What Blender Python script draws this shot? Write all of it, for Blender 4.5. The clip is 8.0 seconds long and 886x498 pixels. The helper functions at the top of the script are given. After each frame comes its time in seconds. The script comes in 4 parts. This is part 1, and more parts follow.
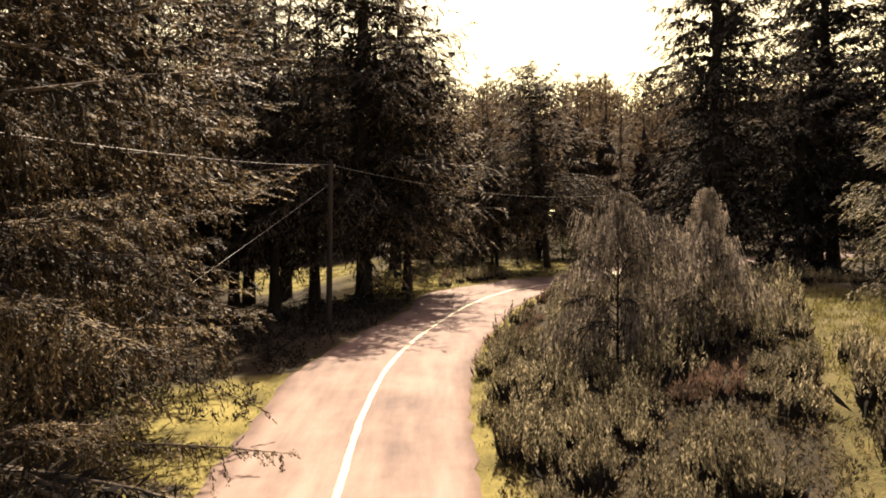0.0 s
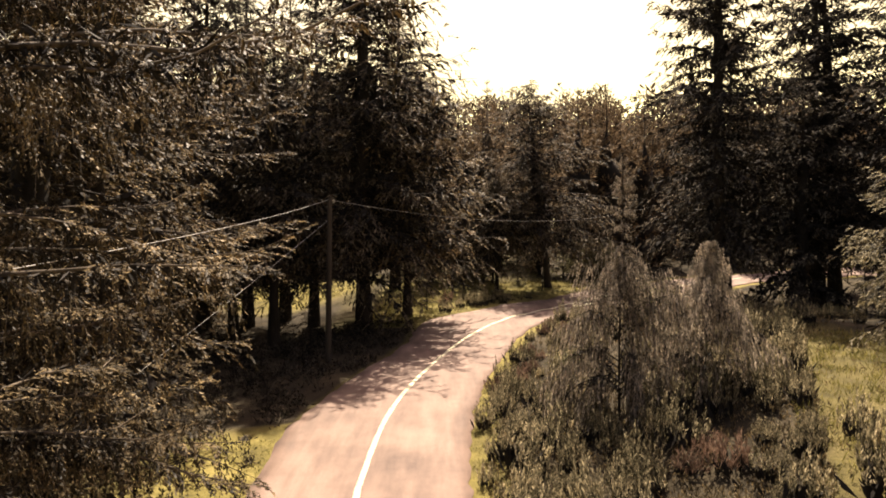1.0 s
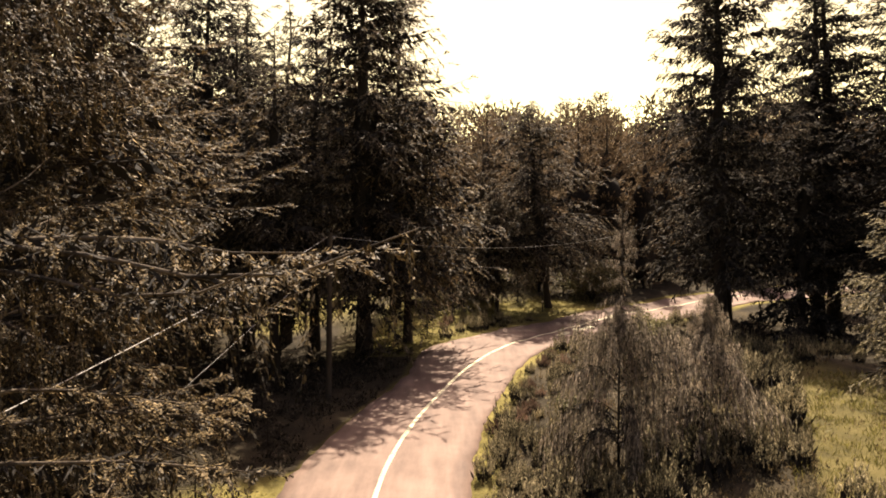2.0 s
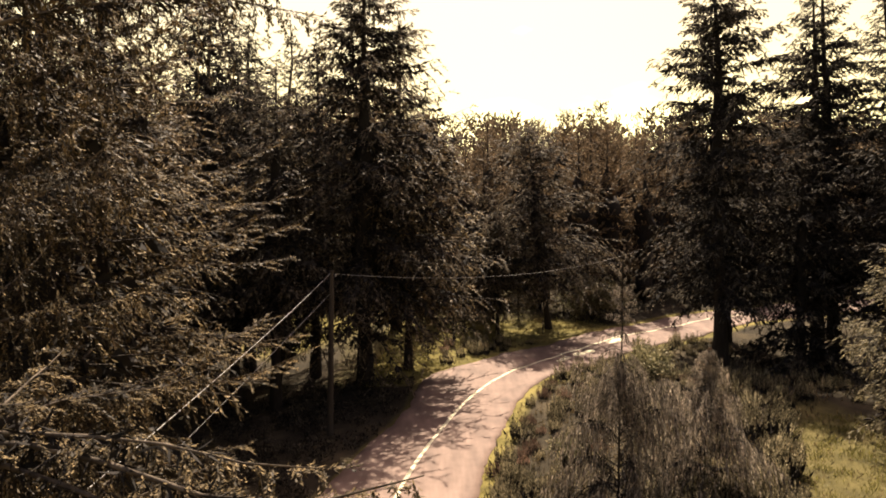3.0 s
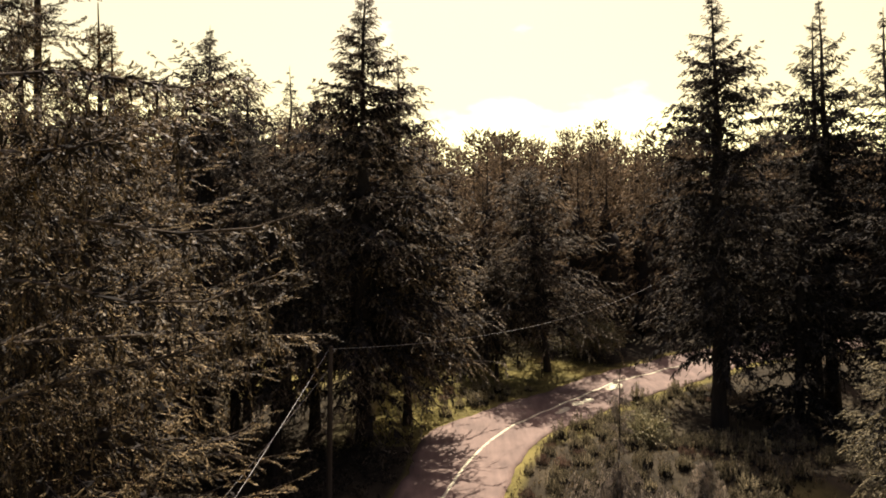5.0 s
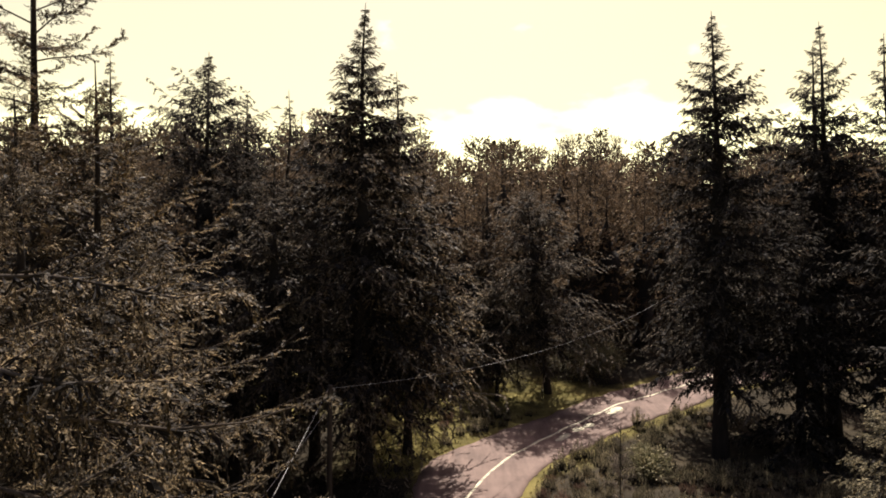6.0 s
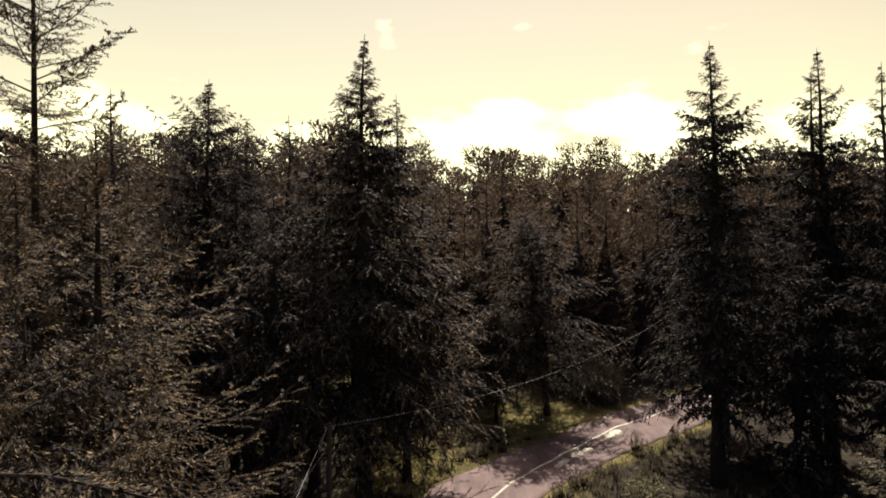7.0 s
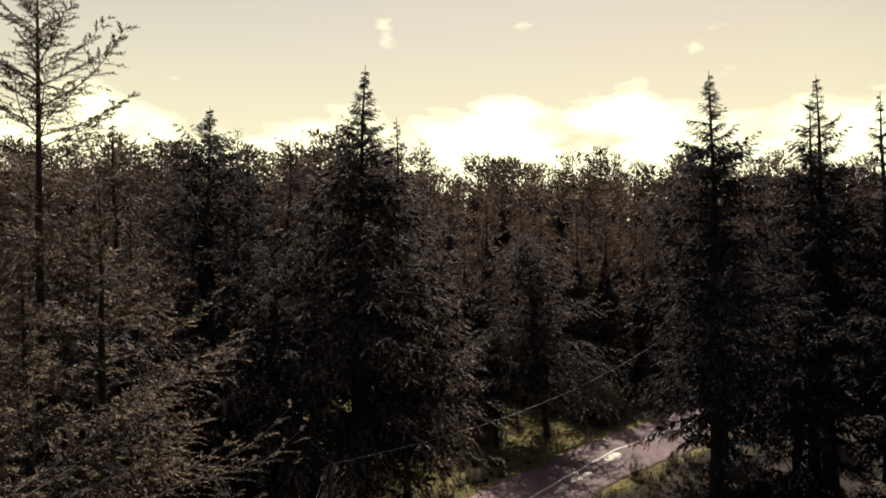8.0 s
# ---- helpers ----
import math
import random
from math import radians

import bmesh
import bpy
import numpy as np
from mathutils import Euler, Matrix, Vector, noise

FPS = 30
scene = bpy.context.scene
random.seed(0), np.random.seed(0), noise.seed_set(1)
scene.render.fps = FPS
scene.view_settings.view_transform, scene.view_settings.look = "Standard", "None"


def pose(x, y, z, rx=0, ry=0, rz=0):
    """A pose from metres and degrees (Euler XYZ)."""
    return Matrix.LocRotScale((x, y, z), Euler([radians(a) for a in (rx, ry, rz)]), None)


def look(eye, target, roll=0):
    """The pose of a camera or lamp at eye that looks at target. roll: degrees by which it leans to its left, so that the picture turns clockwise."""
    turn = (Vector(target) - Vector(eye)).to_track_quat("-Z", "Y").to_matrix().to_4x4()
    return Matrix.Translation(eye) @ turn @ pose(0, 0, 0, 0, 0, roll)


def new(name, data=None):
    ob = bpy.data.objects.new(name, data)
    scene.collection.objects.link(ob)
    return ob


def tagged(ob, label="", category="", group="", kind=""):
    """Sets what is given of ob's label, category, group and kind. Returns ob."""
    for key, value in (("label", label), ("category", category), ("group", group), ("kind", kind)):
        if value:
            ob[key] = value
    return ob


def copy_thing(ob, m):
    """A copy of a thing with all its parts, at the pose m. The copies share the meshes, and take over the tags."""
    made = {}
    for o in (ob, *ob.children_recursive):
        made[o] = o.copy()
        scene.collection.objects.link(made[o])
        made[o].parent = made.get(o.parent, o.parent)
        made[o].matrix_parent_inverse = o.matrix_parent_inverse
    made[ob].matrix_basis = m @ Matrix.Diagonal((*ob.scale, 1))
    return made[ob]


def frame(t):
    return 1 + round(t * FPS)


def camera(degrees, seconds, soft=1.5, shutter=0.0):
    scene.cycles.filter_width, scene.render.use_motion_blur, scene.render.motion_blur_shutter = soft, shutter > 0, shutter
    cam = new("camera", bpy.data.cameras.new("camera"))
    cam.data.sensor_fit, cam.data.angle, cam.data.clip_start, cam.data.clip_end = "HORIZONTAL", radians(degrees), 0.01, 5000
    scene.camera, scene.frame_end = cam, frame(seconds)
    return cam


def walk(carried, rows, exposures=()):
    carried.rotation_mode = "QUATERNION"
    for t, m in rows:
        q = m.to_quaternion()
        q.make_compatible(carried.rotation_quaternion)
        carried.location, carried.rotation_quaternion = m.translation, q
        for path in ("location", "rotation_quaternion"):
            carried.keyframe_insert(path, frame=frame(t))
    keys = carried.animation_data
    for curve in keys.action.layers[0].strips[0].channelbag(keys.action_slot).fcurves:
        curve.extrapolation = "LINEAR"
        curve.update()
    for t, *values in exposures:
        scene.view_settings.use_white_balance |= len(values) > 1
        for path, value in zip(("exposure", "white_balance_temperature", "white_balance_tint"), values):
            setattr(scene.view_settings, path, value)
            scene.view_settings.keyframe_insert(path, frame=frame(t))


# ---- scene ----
cam = camera(67.0, 8.0, soft=1.8)
METRES, EYE, TILT, LEAN, TURN = 12.24, 5.16, 0.0, 0.0, 0.0
ROWS = [
    (0.0, 0.0, 0.0, 0.0, 0.0, 0.0, -0.0),
    (0.5, -0.0001, 0.0107, 0.0598, 0.01, -0.05, -0.02),
    (1.0, 0.0004, 0.0145, 0.1187, 0.01, -0.1, -0.02),
    (1.5, 0.0018, 0.0126, 0.179, 0.03, -0.17, -0.04),
    (3.0, -0.0018, 0.0003, 0.3615, 0.05, -0.25, -0.02),
    (3.5, 0.0013, -0.0078, 0.4235, 0.06, -0.29, -0.03),
    (4.0, 0.002, -0.012, 0.4852, 0.06, -0.34, -0.04),
    (4.5, 0.0028, -0.0086, 0.5473, 0.07, -0.36, -0.07),
    (6.0, 0.0046, 0.0061, 0.7381, 0.08, -0.45, 0.07),
    (6.5, 0.0085, 0.0056, 0.8012, 0.11, -0.47, 0.11),
    (7.0, 0.012, -0.0044, 0.8657, 0.14, -0.5, 0.13),
    (7.5, 0.0109, -0.0116, 0.9299, 0.13, -0.53, 0.11),
    (8.0, 0.0097, -0.0145, 0.9953, 0.12, -0.58, 0.09),
]
EXPOSURES = [(0.0, 1.34, 7600, 15), (3.0, 1.1, 7650, 15), (4.6, 0.82, 7250, 14), (6.0, 0.5, 6400, 15), (7.0, 0.22, 6150, 16), (8.0, -0.04, 5850, 18)]
walk(cam, [(t, pose(0, 0, EYE, TILT, LEAN, TURN) @ pose(METRES * x, METRES * y, METRES * z, 90 + pitch, roll, yaw)) for t, x, y, z, yaw, pitch, roll in ROWS], EXPOSURES)

# ---- sky and sun ----
SUN_AZ, SUN_EL = 5.0, 57.0          # degrees right of the way ahead, and above the horizon
world = bpy.data.worlds.new("sky")
scene.world = world
world.use_nodes = True
wn, wl = world.node_tree.nodes, world.node_tree.links
wn.clear()
w_out = wn.new("ShaderNodeOutputWorld")
w_bg = wn.new("ShaderNodeBackground")
w_sky = wn.new("ShaderNodeTexSky")
w_sky.sky_type = "NISHITA"
w_sky.sun_disc = False
w_sky.sun_elevation = radians(SUN_EL)
w_sky.sun_rotation = radians(SUN_AZ)
w_sky.dust_density = 5.0
w_bg.inputs["Strength"].default_value = 0.052
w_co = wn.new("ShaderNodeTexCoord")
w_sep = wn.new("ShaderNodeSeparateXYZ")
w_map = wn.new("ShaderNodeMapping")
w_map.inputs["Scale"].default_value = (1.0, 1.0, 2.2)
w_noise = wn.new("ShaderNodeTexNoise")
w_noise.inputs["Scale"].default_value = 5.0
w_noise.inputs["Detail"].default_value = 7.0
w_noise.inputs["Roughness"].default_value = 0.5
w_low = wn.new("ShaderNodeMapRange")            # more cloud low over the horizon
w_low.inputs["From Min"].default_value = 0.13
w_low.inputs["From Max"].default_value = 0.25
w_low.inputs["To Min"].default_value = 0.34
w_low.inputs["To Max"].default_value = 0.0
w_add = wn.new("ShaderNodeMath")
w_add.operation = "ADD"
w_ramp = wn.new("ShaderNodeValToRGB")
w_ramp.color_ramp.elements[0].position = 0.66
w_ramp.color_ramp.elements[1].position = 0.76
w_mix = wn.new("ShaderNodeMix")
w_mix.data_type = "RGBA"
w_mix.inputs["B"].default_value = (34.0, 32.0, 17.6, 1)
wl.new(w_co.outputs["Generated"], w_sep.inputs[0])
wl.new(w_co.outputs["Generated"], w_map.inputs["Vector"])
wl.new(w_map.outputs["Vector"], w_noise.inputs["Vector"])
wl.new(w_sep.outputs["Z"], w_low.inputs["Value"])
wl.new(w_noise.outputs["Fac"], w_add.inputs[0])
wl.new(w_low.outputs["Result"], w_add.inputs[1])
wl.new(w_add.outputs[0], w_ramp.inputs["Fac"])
w_haze = wn.new("ShaderNodeMix")                 # warm summer haze
w_haze.data_type, w_haze.blend_type = "RGBA", "MULTIPLY"
w_haze.inputs["Factor"].default_value = 1.0
w_side = wn.new("ShaderNodeMapRange")            # clearer and bluer to the left, hazier to the right
w_side.inputs["From Min"].default_value, w_side.inputs["From Max"].default_value = -0.5, 0.3
w_tint = wn.new("ShaderNodeMix")
w_tint.data_type = "RGBA"
w_tint.inputs["A"].default_value = (0.96, 0.98, 1.1, 1)
w_tint.inputs["B"].default_value = (1.26, 1.0, 0.98, 1)
wl.new(w_sep.outputs["X"], w_side.inputs["Value"])
wl.new(w_side.outputs["Result"], w_tint.inputs["Factor"])
wl.new(w_tint.outputs["Result"], w_haze.inputs["B"])
wl.new(w_sky.outputs["Color"], w_haze.inputs["A"])
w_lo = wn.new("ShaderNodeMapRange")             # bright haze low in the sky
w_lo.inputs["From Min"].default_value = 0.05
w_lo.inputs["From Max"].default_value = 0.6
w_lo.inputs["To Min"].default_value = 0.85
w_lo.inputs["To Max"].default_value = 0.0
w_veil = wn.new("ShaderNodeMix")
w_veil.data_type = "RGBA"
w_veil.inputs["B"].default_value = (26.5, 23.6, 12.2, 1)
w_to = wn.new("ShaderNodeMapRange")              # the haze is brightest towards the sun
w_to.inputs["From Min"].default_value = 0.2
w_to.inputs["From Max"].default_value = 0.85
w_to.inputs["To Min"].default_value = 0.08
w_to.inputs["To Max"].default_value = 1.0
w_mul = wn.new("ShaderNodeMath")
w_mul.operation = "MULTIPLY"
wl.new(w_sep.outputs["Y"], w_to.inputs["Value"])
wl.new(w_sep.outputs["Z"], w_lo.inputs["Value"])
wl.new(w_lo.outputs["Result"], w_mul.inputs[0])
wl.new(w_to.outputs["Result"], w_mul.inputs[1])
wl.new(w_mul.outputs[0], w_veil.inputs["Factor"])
w_mul2 = wn.new("ShaderNodeMath")
w_mul2.operation = "MULTIPLY"
wl.new(w_haze.outputs["Result"], w_veil.inputs["A"])
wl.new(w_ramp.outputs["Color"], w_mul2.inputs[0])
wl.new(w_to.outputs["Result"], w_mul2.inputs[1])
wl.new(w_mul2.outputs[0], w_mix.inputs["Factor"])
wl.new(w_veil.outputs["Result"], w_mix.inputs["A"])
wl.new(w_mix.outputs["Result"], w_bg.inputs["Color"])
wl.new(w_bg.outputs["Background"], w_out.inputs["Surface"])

sun = new("sun", bpy.data.lights.new("sun", "SUN"))
sun.data.energy = 5.0
sun.data.angle = radians(0.5)
sun.data.color = (1.0, 0.93, 0.82)
_az, _el = radians(SUN_AZ), radians(SUN_EL)
_d = Vector((math.sin(_az) * math.cos(_el), math.cos(_az) * math.cos(_el), math.sin(_el)))
sun.matrix_world = look(_d * 60, (0, 0, 0))


# ---- materials ----
def base_mat(name):
    m = bpy.data.materials.new(name)
    m.use_nodes = True
    n = m.node_tree.nodes
    return m, n, m.node_tree.links, n["Principled BSDF"]


def ramp(n, stops):
    r = n.new("ShaderNodeValToRGB")
    e = r.color_ramp.elements
    while len(e) < len(stops):
        e.new(0.5)
    for el, (p, c) in zip(e, stops):
        el.position, el.color = p, (*c, 1)
    return r


def tex(n, l, scale, detail=5.0, rough=0.6, kind="Object", stretch=None):
    co = n.new("ShaderNodeTexCoord")
    t = n.new("ShaderNodeTexNoise")
    t.inputs["Scale"].default_value = scale
    t.inputs["Detail"].default_value = detail
    t.inputs["Roughness"].default_value = rough
    if stretch:
        mp = n.new("ShaderNodeMapping")
        mp.inputs["Scale"].default_value = stretch
        l.new(co.outputs[kind], mp.inputs["Vector"])
        l.new(mp.outputs["Vector"], t.inputs["Vector"])
    else:
        l.new(co.outputs[kind], t.inputs["Vector"])
    return t


def leaf_mat(name, dark, mid, light, rough=0.6, through_part=0.35, patch=0.72, shine=0.3, tone=False, grain=1.6, stretch=None):
    """Needles and leaves: each blade its own shade, larger drifts of colour, light passing through."""
    m, n, l, p = base_mat(name)
    geo = n.new("ShaderNodeNewGeometry")
    t = tex(n, l, grain, 4.0, stretch=stretch)
    mixf = n.new("ShaderNodeMix")
    mixf.inputs["Factor"].default_value = patch
    l.new(geo.outputs["Random Per Island"], mixf.inputs["A"])
    l.new(t.outputs["Fac"], mixf.inputs["B"])
    r = ramp(n, [(0.34, dark), (0.5, mid), (0.68, light)])
    l.new(mixf.outputs["Result"], r.inputs["Fac"])
    info = n.new("ShaderNodeObjectInfo")
    hsv = n.new("ShaderNodeHueSaturation")
    mr = n.new("ShaderNodeMapRange")
    mr.inputs["To Min"].default_value, mr.inputs["To Max"].default_value = 0.6, 1.4
    if tone:
        at_tone = n.new("ShaderNodeAttribute")
        at_tone.attribute_name = "tone"
        mr.inputs["To Min"].default_value, mr.inputs["To Max"].default_value = 0.55, 1.45
        l.new(at_tone.outputs["Fac"], mr.inputs["Value"])
    else:
        l.new(info.outputs["Random"], mr.inputs["Value"])
    l.new(mr.outputs["Result"], hsv.inputs["Value"])
    l.new(r.outputs["Color"], hsv.inputs["Color"])
    l.new(hsv.outputs["Color"], p.inputs["Base Color"])
    p.inputs["Roughness"].default_value = rough
    p.inputs["Specular IOR Level"].default_value = shine
    tr = n.new("ShaderNodeBsdfTranslucent")
    l.new(hsv.outputs["Color"], tr.inputs["Color"])
    mx = n.new("ShaderNodeMixShader")
    mx.inputs["Fac"].default_value = through_part
    l.new(p.outputs["BSDF"], mx.inputs[1])
    l.new(tr.outputs["BSDF"], mx.inputs[2])
    l.new(mx.outputs["Shader"], n["Material Output"].inputs["Surface"])
    return m


def rough_mat(name, stops, scale, rough=0.9, bump=0.4, stretch=None, fine=None, bump_dist=0.02):
    m, n, l, p = base_mat(name)
    t = tex(n, l, scale, 6.0, 0.65, stretch=stretch)
    r = ramp(n, stops)
    l.new(t.outputs["Fac"], r.inputs["Fac"])
    t2 = tex(n, l, fine or scale * 9, 3.0, 0.7, stretch=stretch)
    mx = n.new("ShaderNodeMix")
    mx.data_type, mx.blend_type = "RGBA", "OVERLAY"
    mx.inputs["Factor"].default_value = 0.45
    l.new(r.outputs["Color"], mx.inputs["A"])
    l.new(t2.outputs["Fac"], mx.inputs["B"])
    l.new(mx.outputs["Result"], p.inputs["Base Color"])
    b = n.new("ShaderNodeBump")
    b.inputs["Strength"].default_value, b.inputs["Distance"].default_value = bump, bump_dist
    l.new(t2.outputs["Fac"], b.inputs["Height"])
    l.new(b.outputs["Normal"], p.inputs["Normal"])
    p.inputs["Roughness"].default_value = rough
    p.inputs["Specular IOR Level"].default_value = 0.3
    return m


M_BARK = rough_mat("bark", [(0.3, (0.014, 0.011, 0.008)), (0.55, (0.034, 0.026, 0.019)), (0.8, (0.07, 0.056, 0.042))], 3.0, stretch=(1, 1, 0.25))
M_TWIG = rough_mat("twig_bark", [(0.36, (0.04, 0.031, 0.023)), (0.64, (0.2, 0.158, 0.116))], 3.0)
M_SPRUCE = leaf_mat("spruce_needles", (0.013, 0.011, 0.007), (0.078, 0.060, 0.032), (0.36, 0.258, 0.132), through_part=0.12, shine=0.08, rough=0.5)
# darker copy of the spruce needles: shade of the nearest boughs put into the colour
M_SHADY = leaf_mat("spruce_needles_painted_shade", (0.011, 0.0095, 0.006), (0.056, 0.043, 0.024), (0.24, 0.175, 0.092), through_part=0.06, shine=0.06, rough=0.5)
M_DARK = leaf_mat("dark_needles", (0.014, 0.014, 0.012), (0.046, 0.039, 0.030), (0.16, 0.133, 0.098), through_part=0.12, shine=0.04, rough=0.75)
M_MID = leaf_mat("grey_brown_needles", (0.017, 0.015, 0.011), (0.10, 0.081, 0.054), (0.30, 0.236, 0.158), through_part=0.28, shine=0.12)
M_BRONZE = leaf_mat("bronze_needles", (0.07, 0.054, 0.037), (0.16, 0.123, 0.082), (0.27, 0.208, 0.14), through_part=0.35, shine=0.12)
M_FAR = leaf_mat("forest_needles", (0.05, 0.039, 0.028), (0.132, 0.096, 0.060), (0.26, 0.184, 0.11), through_part=0.2, shine=0.02, tone=True)
M_WEEP = leaf_mat("weeping_needles", (0.03, 0.026, 0.021), (0.21, 0.178, 0.138), (0.7, 0.59, 0.46), through_part=0.32, shine=0.15, patch=0.8, grain=3.0, stretch=(2.2, 2.2, 0.3))
M_HEATH = leaf_mat("heather_leaves", (0.024, 0.022, 0.014), (0.175, 0.152, 0.094), (0.64, 0.54, 0.345), through_part=0.42, shine=0.1, patch=0.75, grain=4.0, stretch=(2.2, 2.2, 0.4))
M_OLIVE = leaf_mat("olive_sprays", (0.03, 0.027, 0.016), (0.15, 0.128, 0.074), (0.42, 0.35, 0.21), through_part=0.25, shine=0.1)
# darker than the bushes: shade between them is put into this colour
M_UNDER = leaf_mat("undergrowth_leaves_shade_dark", (0.022, 0.018, 0.011), (0.10, 0.076, 0.042), (0.28, 0.205, 0.105), through_part=0.3, shine=0.1)
M_RUST = leaf_mat("rusty_fronds", (0.07, 0.042, 0.03), (0.2, 0.124, 0.088), (0.36, 0.25, 0.18))
M_GRASS = leaf_mat("grass_blades", (0.075, 0.07, 0.02), (0.18, 0.162, 0.048), (0.30, 0.26, 0.09), through_part=0.35)
M_SHRUB = leaf_mat("broad_leaves", (0.08, 0.078, 0.04), (0.20, 0.18, 0.095), (0.38, 0.33, 0.20))
# near-black so crown and bush interiors look deeply shaded; also the far trunks
M_INNER = rough_mat("inner_twigs_and_shade", [(0.3, (0.014, 0.012, 0.010)), (0.7, (0.034, 0.028, 0.022))], 6.0, bump=0.0)
M_POLE = rough_mat("weathered_pole", [(0.3, (0.03, 0.024, 0.018)), (0.7, (0.08, 0.065, 0.05))], 4.0, stretch=(1, 1, 0.1))
M_WIRE = rough_mat("pale_wire", [(0.3, (0.45, 0.43, 0.40)), (0.7, (0.6, 0.58, 0.55))], 3.0, rough=0.45, bump=0.0)
M_PAINT = rough_mat("road_paint", [(0.36, (0.42, 0.38, 0.29)), (0.5, (0.78, 0.72, 0.50)), (0.8, (0.84, 0.79, 0.58))], 3.5, rough=0.7, bump=0.2, bump_dist=0.004)


def road_mat():
    m, n, l, p = base_mat("sun_bleached_asphalt")
    big = tex(n, l, 0.55, 4.0, 0.6)
    streak = tex(n, l, 1.3, 5.0, 0.6, stretch=(1.6, 0.22, 1))
    grit = tex(n, l, 60.0, 3.0, 0.7)
    r = ramp(n, [(0.34, (0.108, 0.073, 0.059)), (0.5, (0.203, 0.138, 0.108)), (0.66, (0.295, 0.206, 0.164))])
    a = n.new("ShaderNodeMix")
    l.new(big.outputs["Fac"], a.inputs["A"])
    l.new(streak.outputs["Fac"], a.inputs["B"])
    a.inputs["Factor"].default_value = 0.5
    l.new(a.outputs["Result"], r.inputs["Fac"])
    o = n.new("ShaderNodeMix")
    o.data_type, o.blend_type = "RGBA", "OVERLAY"
    o.inputs["Factor"].default_value = 0.5
    l.new(r.outputs["Color"], o.inputs["A"])
    l.new(grit.outputs["Fac"], o.inputs["B"])
    l.new(o.outputs["Result"], p.inputs["Base Color"])
    b = n.new("ShaderNodeBump")
    b.inputs["Strength"].default_value, b.inputs["Distance"].default_value = 0.4, 0.006
    l.new(grit.outputs["Fac"], b.inputs["Height"])
    l.new(b.outputs["Normal"], p.inputs["Normal"])
    p.inputs["Roughness"].default_value = 0.76
    p.inputs["Specular IOR Level"].default_value = 0.3
    return m


def ground_mat():
    """Mossy grass where the trees stand open, brown needle litter beneath them (an attribute of the mesh); its dark
    colour also stands for shade on verge, bank and heath.
    """
    m, n, l, p = base_mat("grass_litter_and_shade")
    t1 = tex(n, l, 0.6, 6.0, 0.65)
    t2 = tex(n, l, 14.0, 4.0, 0.7)
    g = ramp(n, [(0.36, (0.085, 0.072, 0.026)), (0.5, (0.178, 0.15, 0.048)), (0.64, (0.26, 0.216, 0.072))])
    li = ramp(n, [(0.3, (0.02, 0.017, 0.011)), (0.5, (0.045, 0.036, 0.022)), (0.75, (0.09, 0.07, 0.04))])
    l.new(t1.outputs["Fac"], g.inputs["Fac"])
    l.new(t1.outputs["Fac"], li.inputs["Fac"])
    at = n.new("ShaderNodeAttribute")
    at.attribute_name = "litter_shade"
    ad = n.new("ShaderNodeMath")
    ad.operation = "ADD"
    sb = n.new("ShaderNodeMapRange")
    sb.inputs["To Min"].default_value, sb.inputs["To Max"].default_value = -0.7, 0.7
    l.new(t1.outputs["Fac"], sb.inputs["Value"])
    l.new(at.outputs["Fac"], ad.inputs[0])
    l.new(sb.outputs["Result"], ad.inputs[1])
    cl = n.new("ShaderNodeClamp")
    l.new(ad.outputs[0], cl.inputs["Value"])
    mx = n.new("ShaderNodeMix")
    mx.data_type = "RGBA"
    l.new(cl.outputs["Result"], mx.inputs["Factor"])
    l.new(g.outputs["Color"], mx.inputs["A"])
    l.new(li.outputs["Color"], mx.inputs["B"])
    o = n.new("ShaderNodeMix")
    o.data_type, o.blend_type = "RGBA", "OVERLAY"
    o.inputs["Factor"].default_value = 0.6
    l.new(mx.outputs["Result"], o.inputs["A"])
    l.new(t2.outputs["Fac"], o.inputs["B"])
    l.new(o.outputs["Result"], p.inputs["Base Color"])
    b = n.new("ShaderNodeBump")
    b.inputs["Strength"].default_value, b.inputs["Distance"].default_value = 0.8, 0.05
    l.new(t2.outputs["Fac"], b.inputs["Height"])
    l.new(b.outputs["Normal"], p.inputs["Normal"])
    p.inputs["Roughness"].default_value = 0.95
    p.inputs["Specular IOR Level"].default_value = 0.15
    return m


M_ROAD = road_mat()
M_GROUND = ground_mat()


# ---- the lie of the land ----
def step(v):
    v = np.clip(v, 0, 1)
    return v * v * (3 - 2 * v)


LINE = np.array([(-0.2, -60), (-0.3, -30), (-0.8, -10), (-1.3, 0), (-1.7, 7), (-1.83, 12), (-1.87, 15.4), (-1.69, 19.3), (-1.21, 22.5), (-0.38, 25.9),
                 (1.35, 31.3), (3.5, 35.2), (7.2, 39.6), (11.6, 43.9), (17.4, 48.4), (24.0, 52.3), (32.0, 55.6), (42, 59), (60, 64), (90, 70)])


def smooth_line(pts, step_len=0.4):
    """Points along a soft curve through the given ones, evenly spaced."""
    out = []
    for i in range(1, len(pts) - 2):
        a, b, c, d = pts[i - 1], pts[i], pts[i + 1], pts[i + 2]
        k = max(2, int(np.hypot(*(c - b)) / step_len))
        u = np.linspace(0, 1, k, endpoint=False)[:, None]
        out.append(0.5 * (2 * b + (c - a) * u + (2 * a - 5 * b + 4 * c - d) * u ** 2 + (3 * b - a - 3 * c + d) * u ** 3))
    return np.vstack(out)


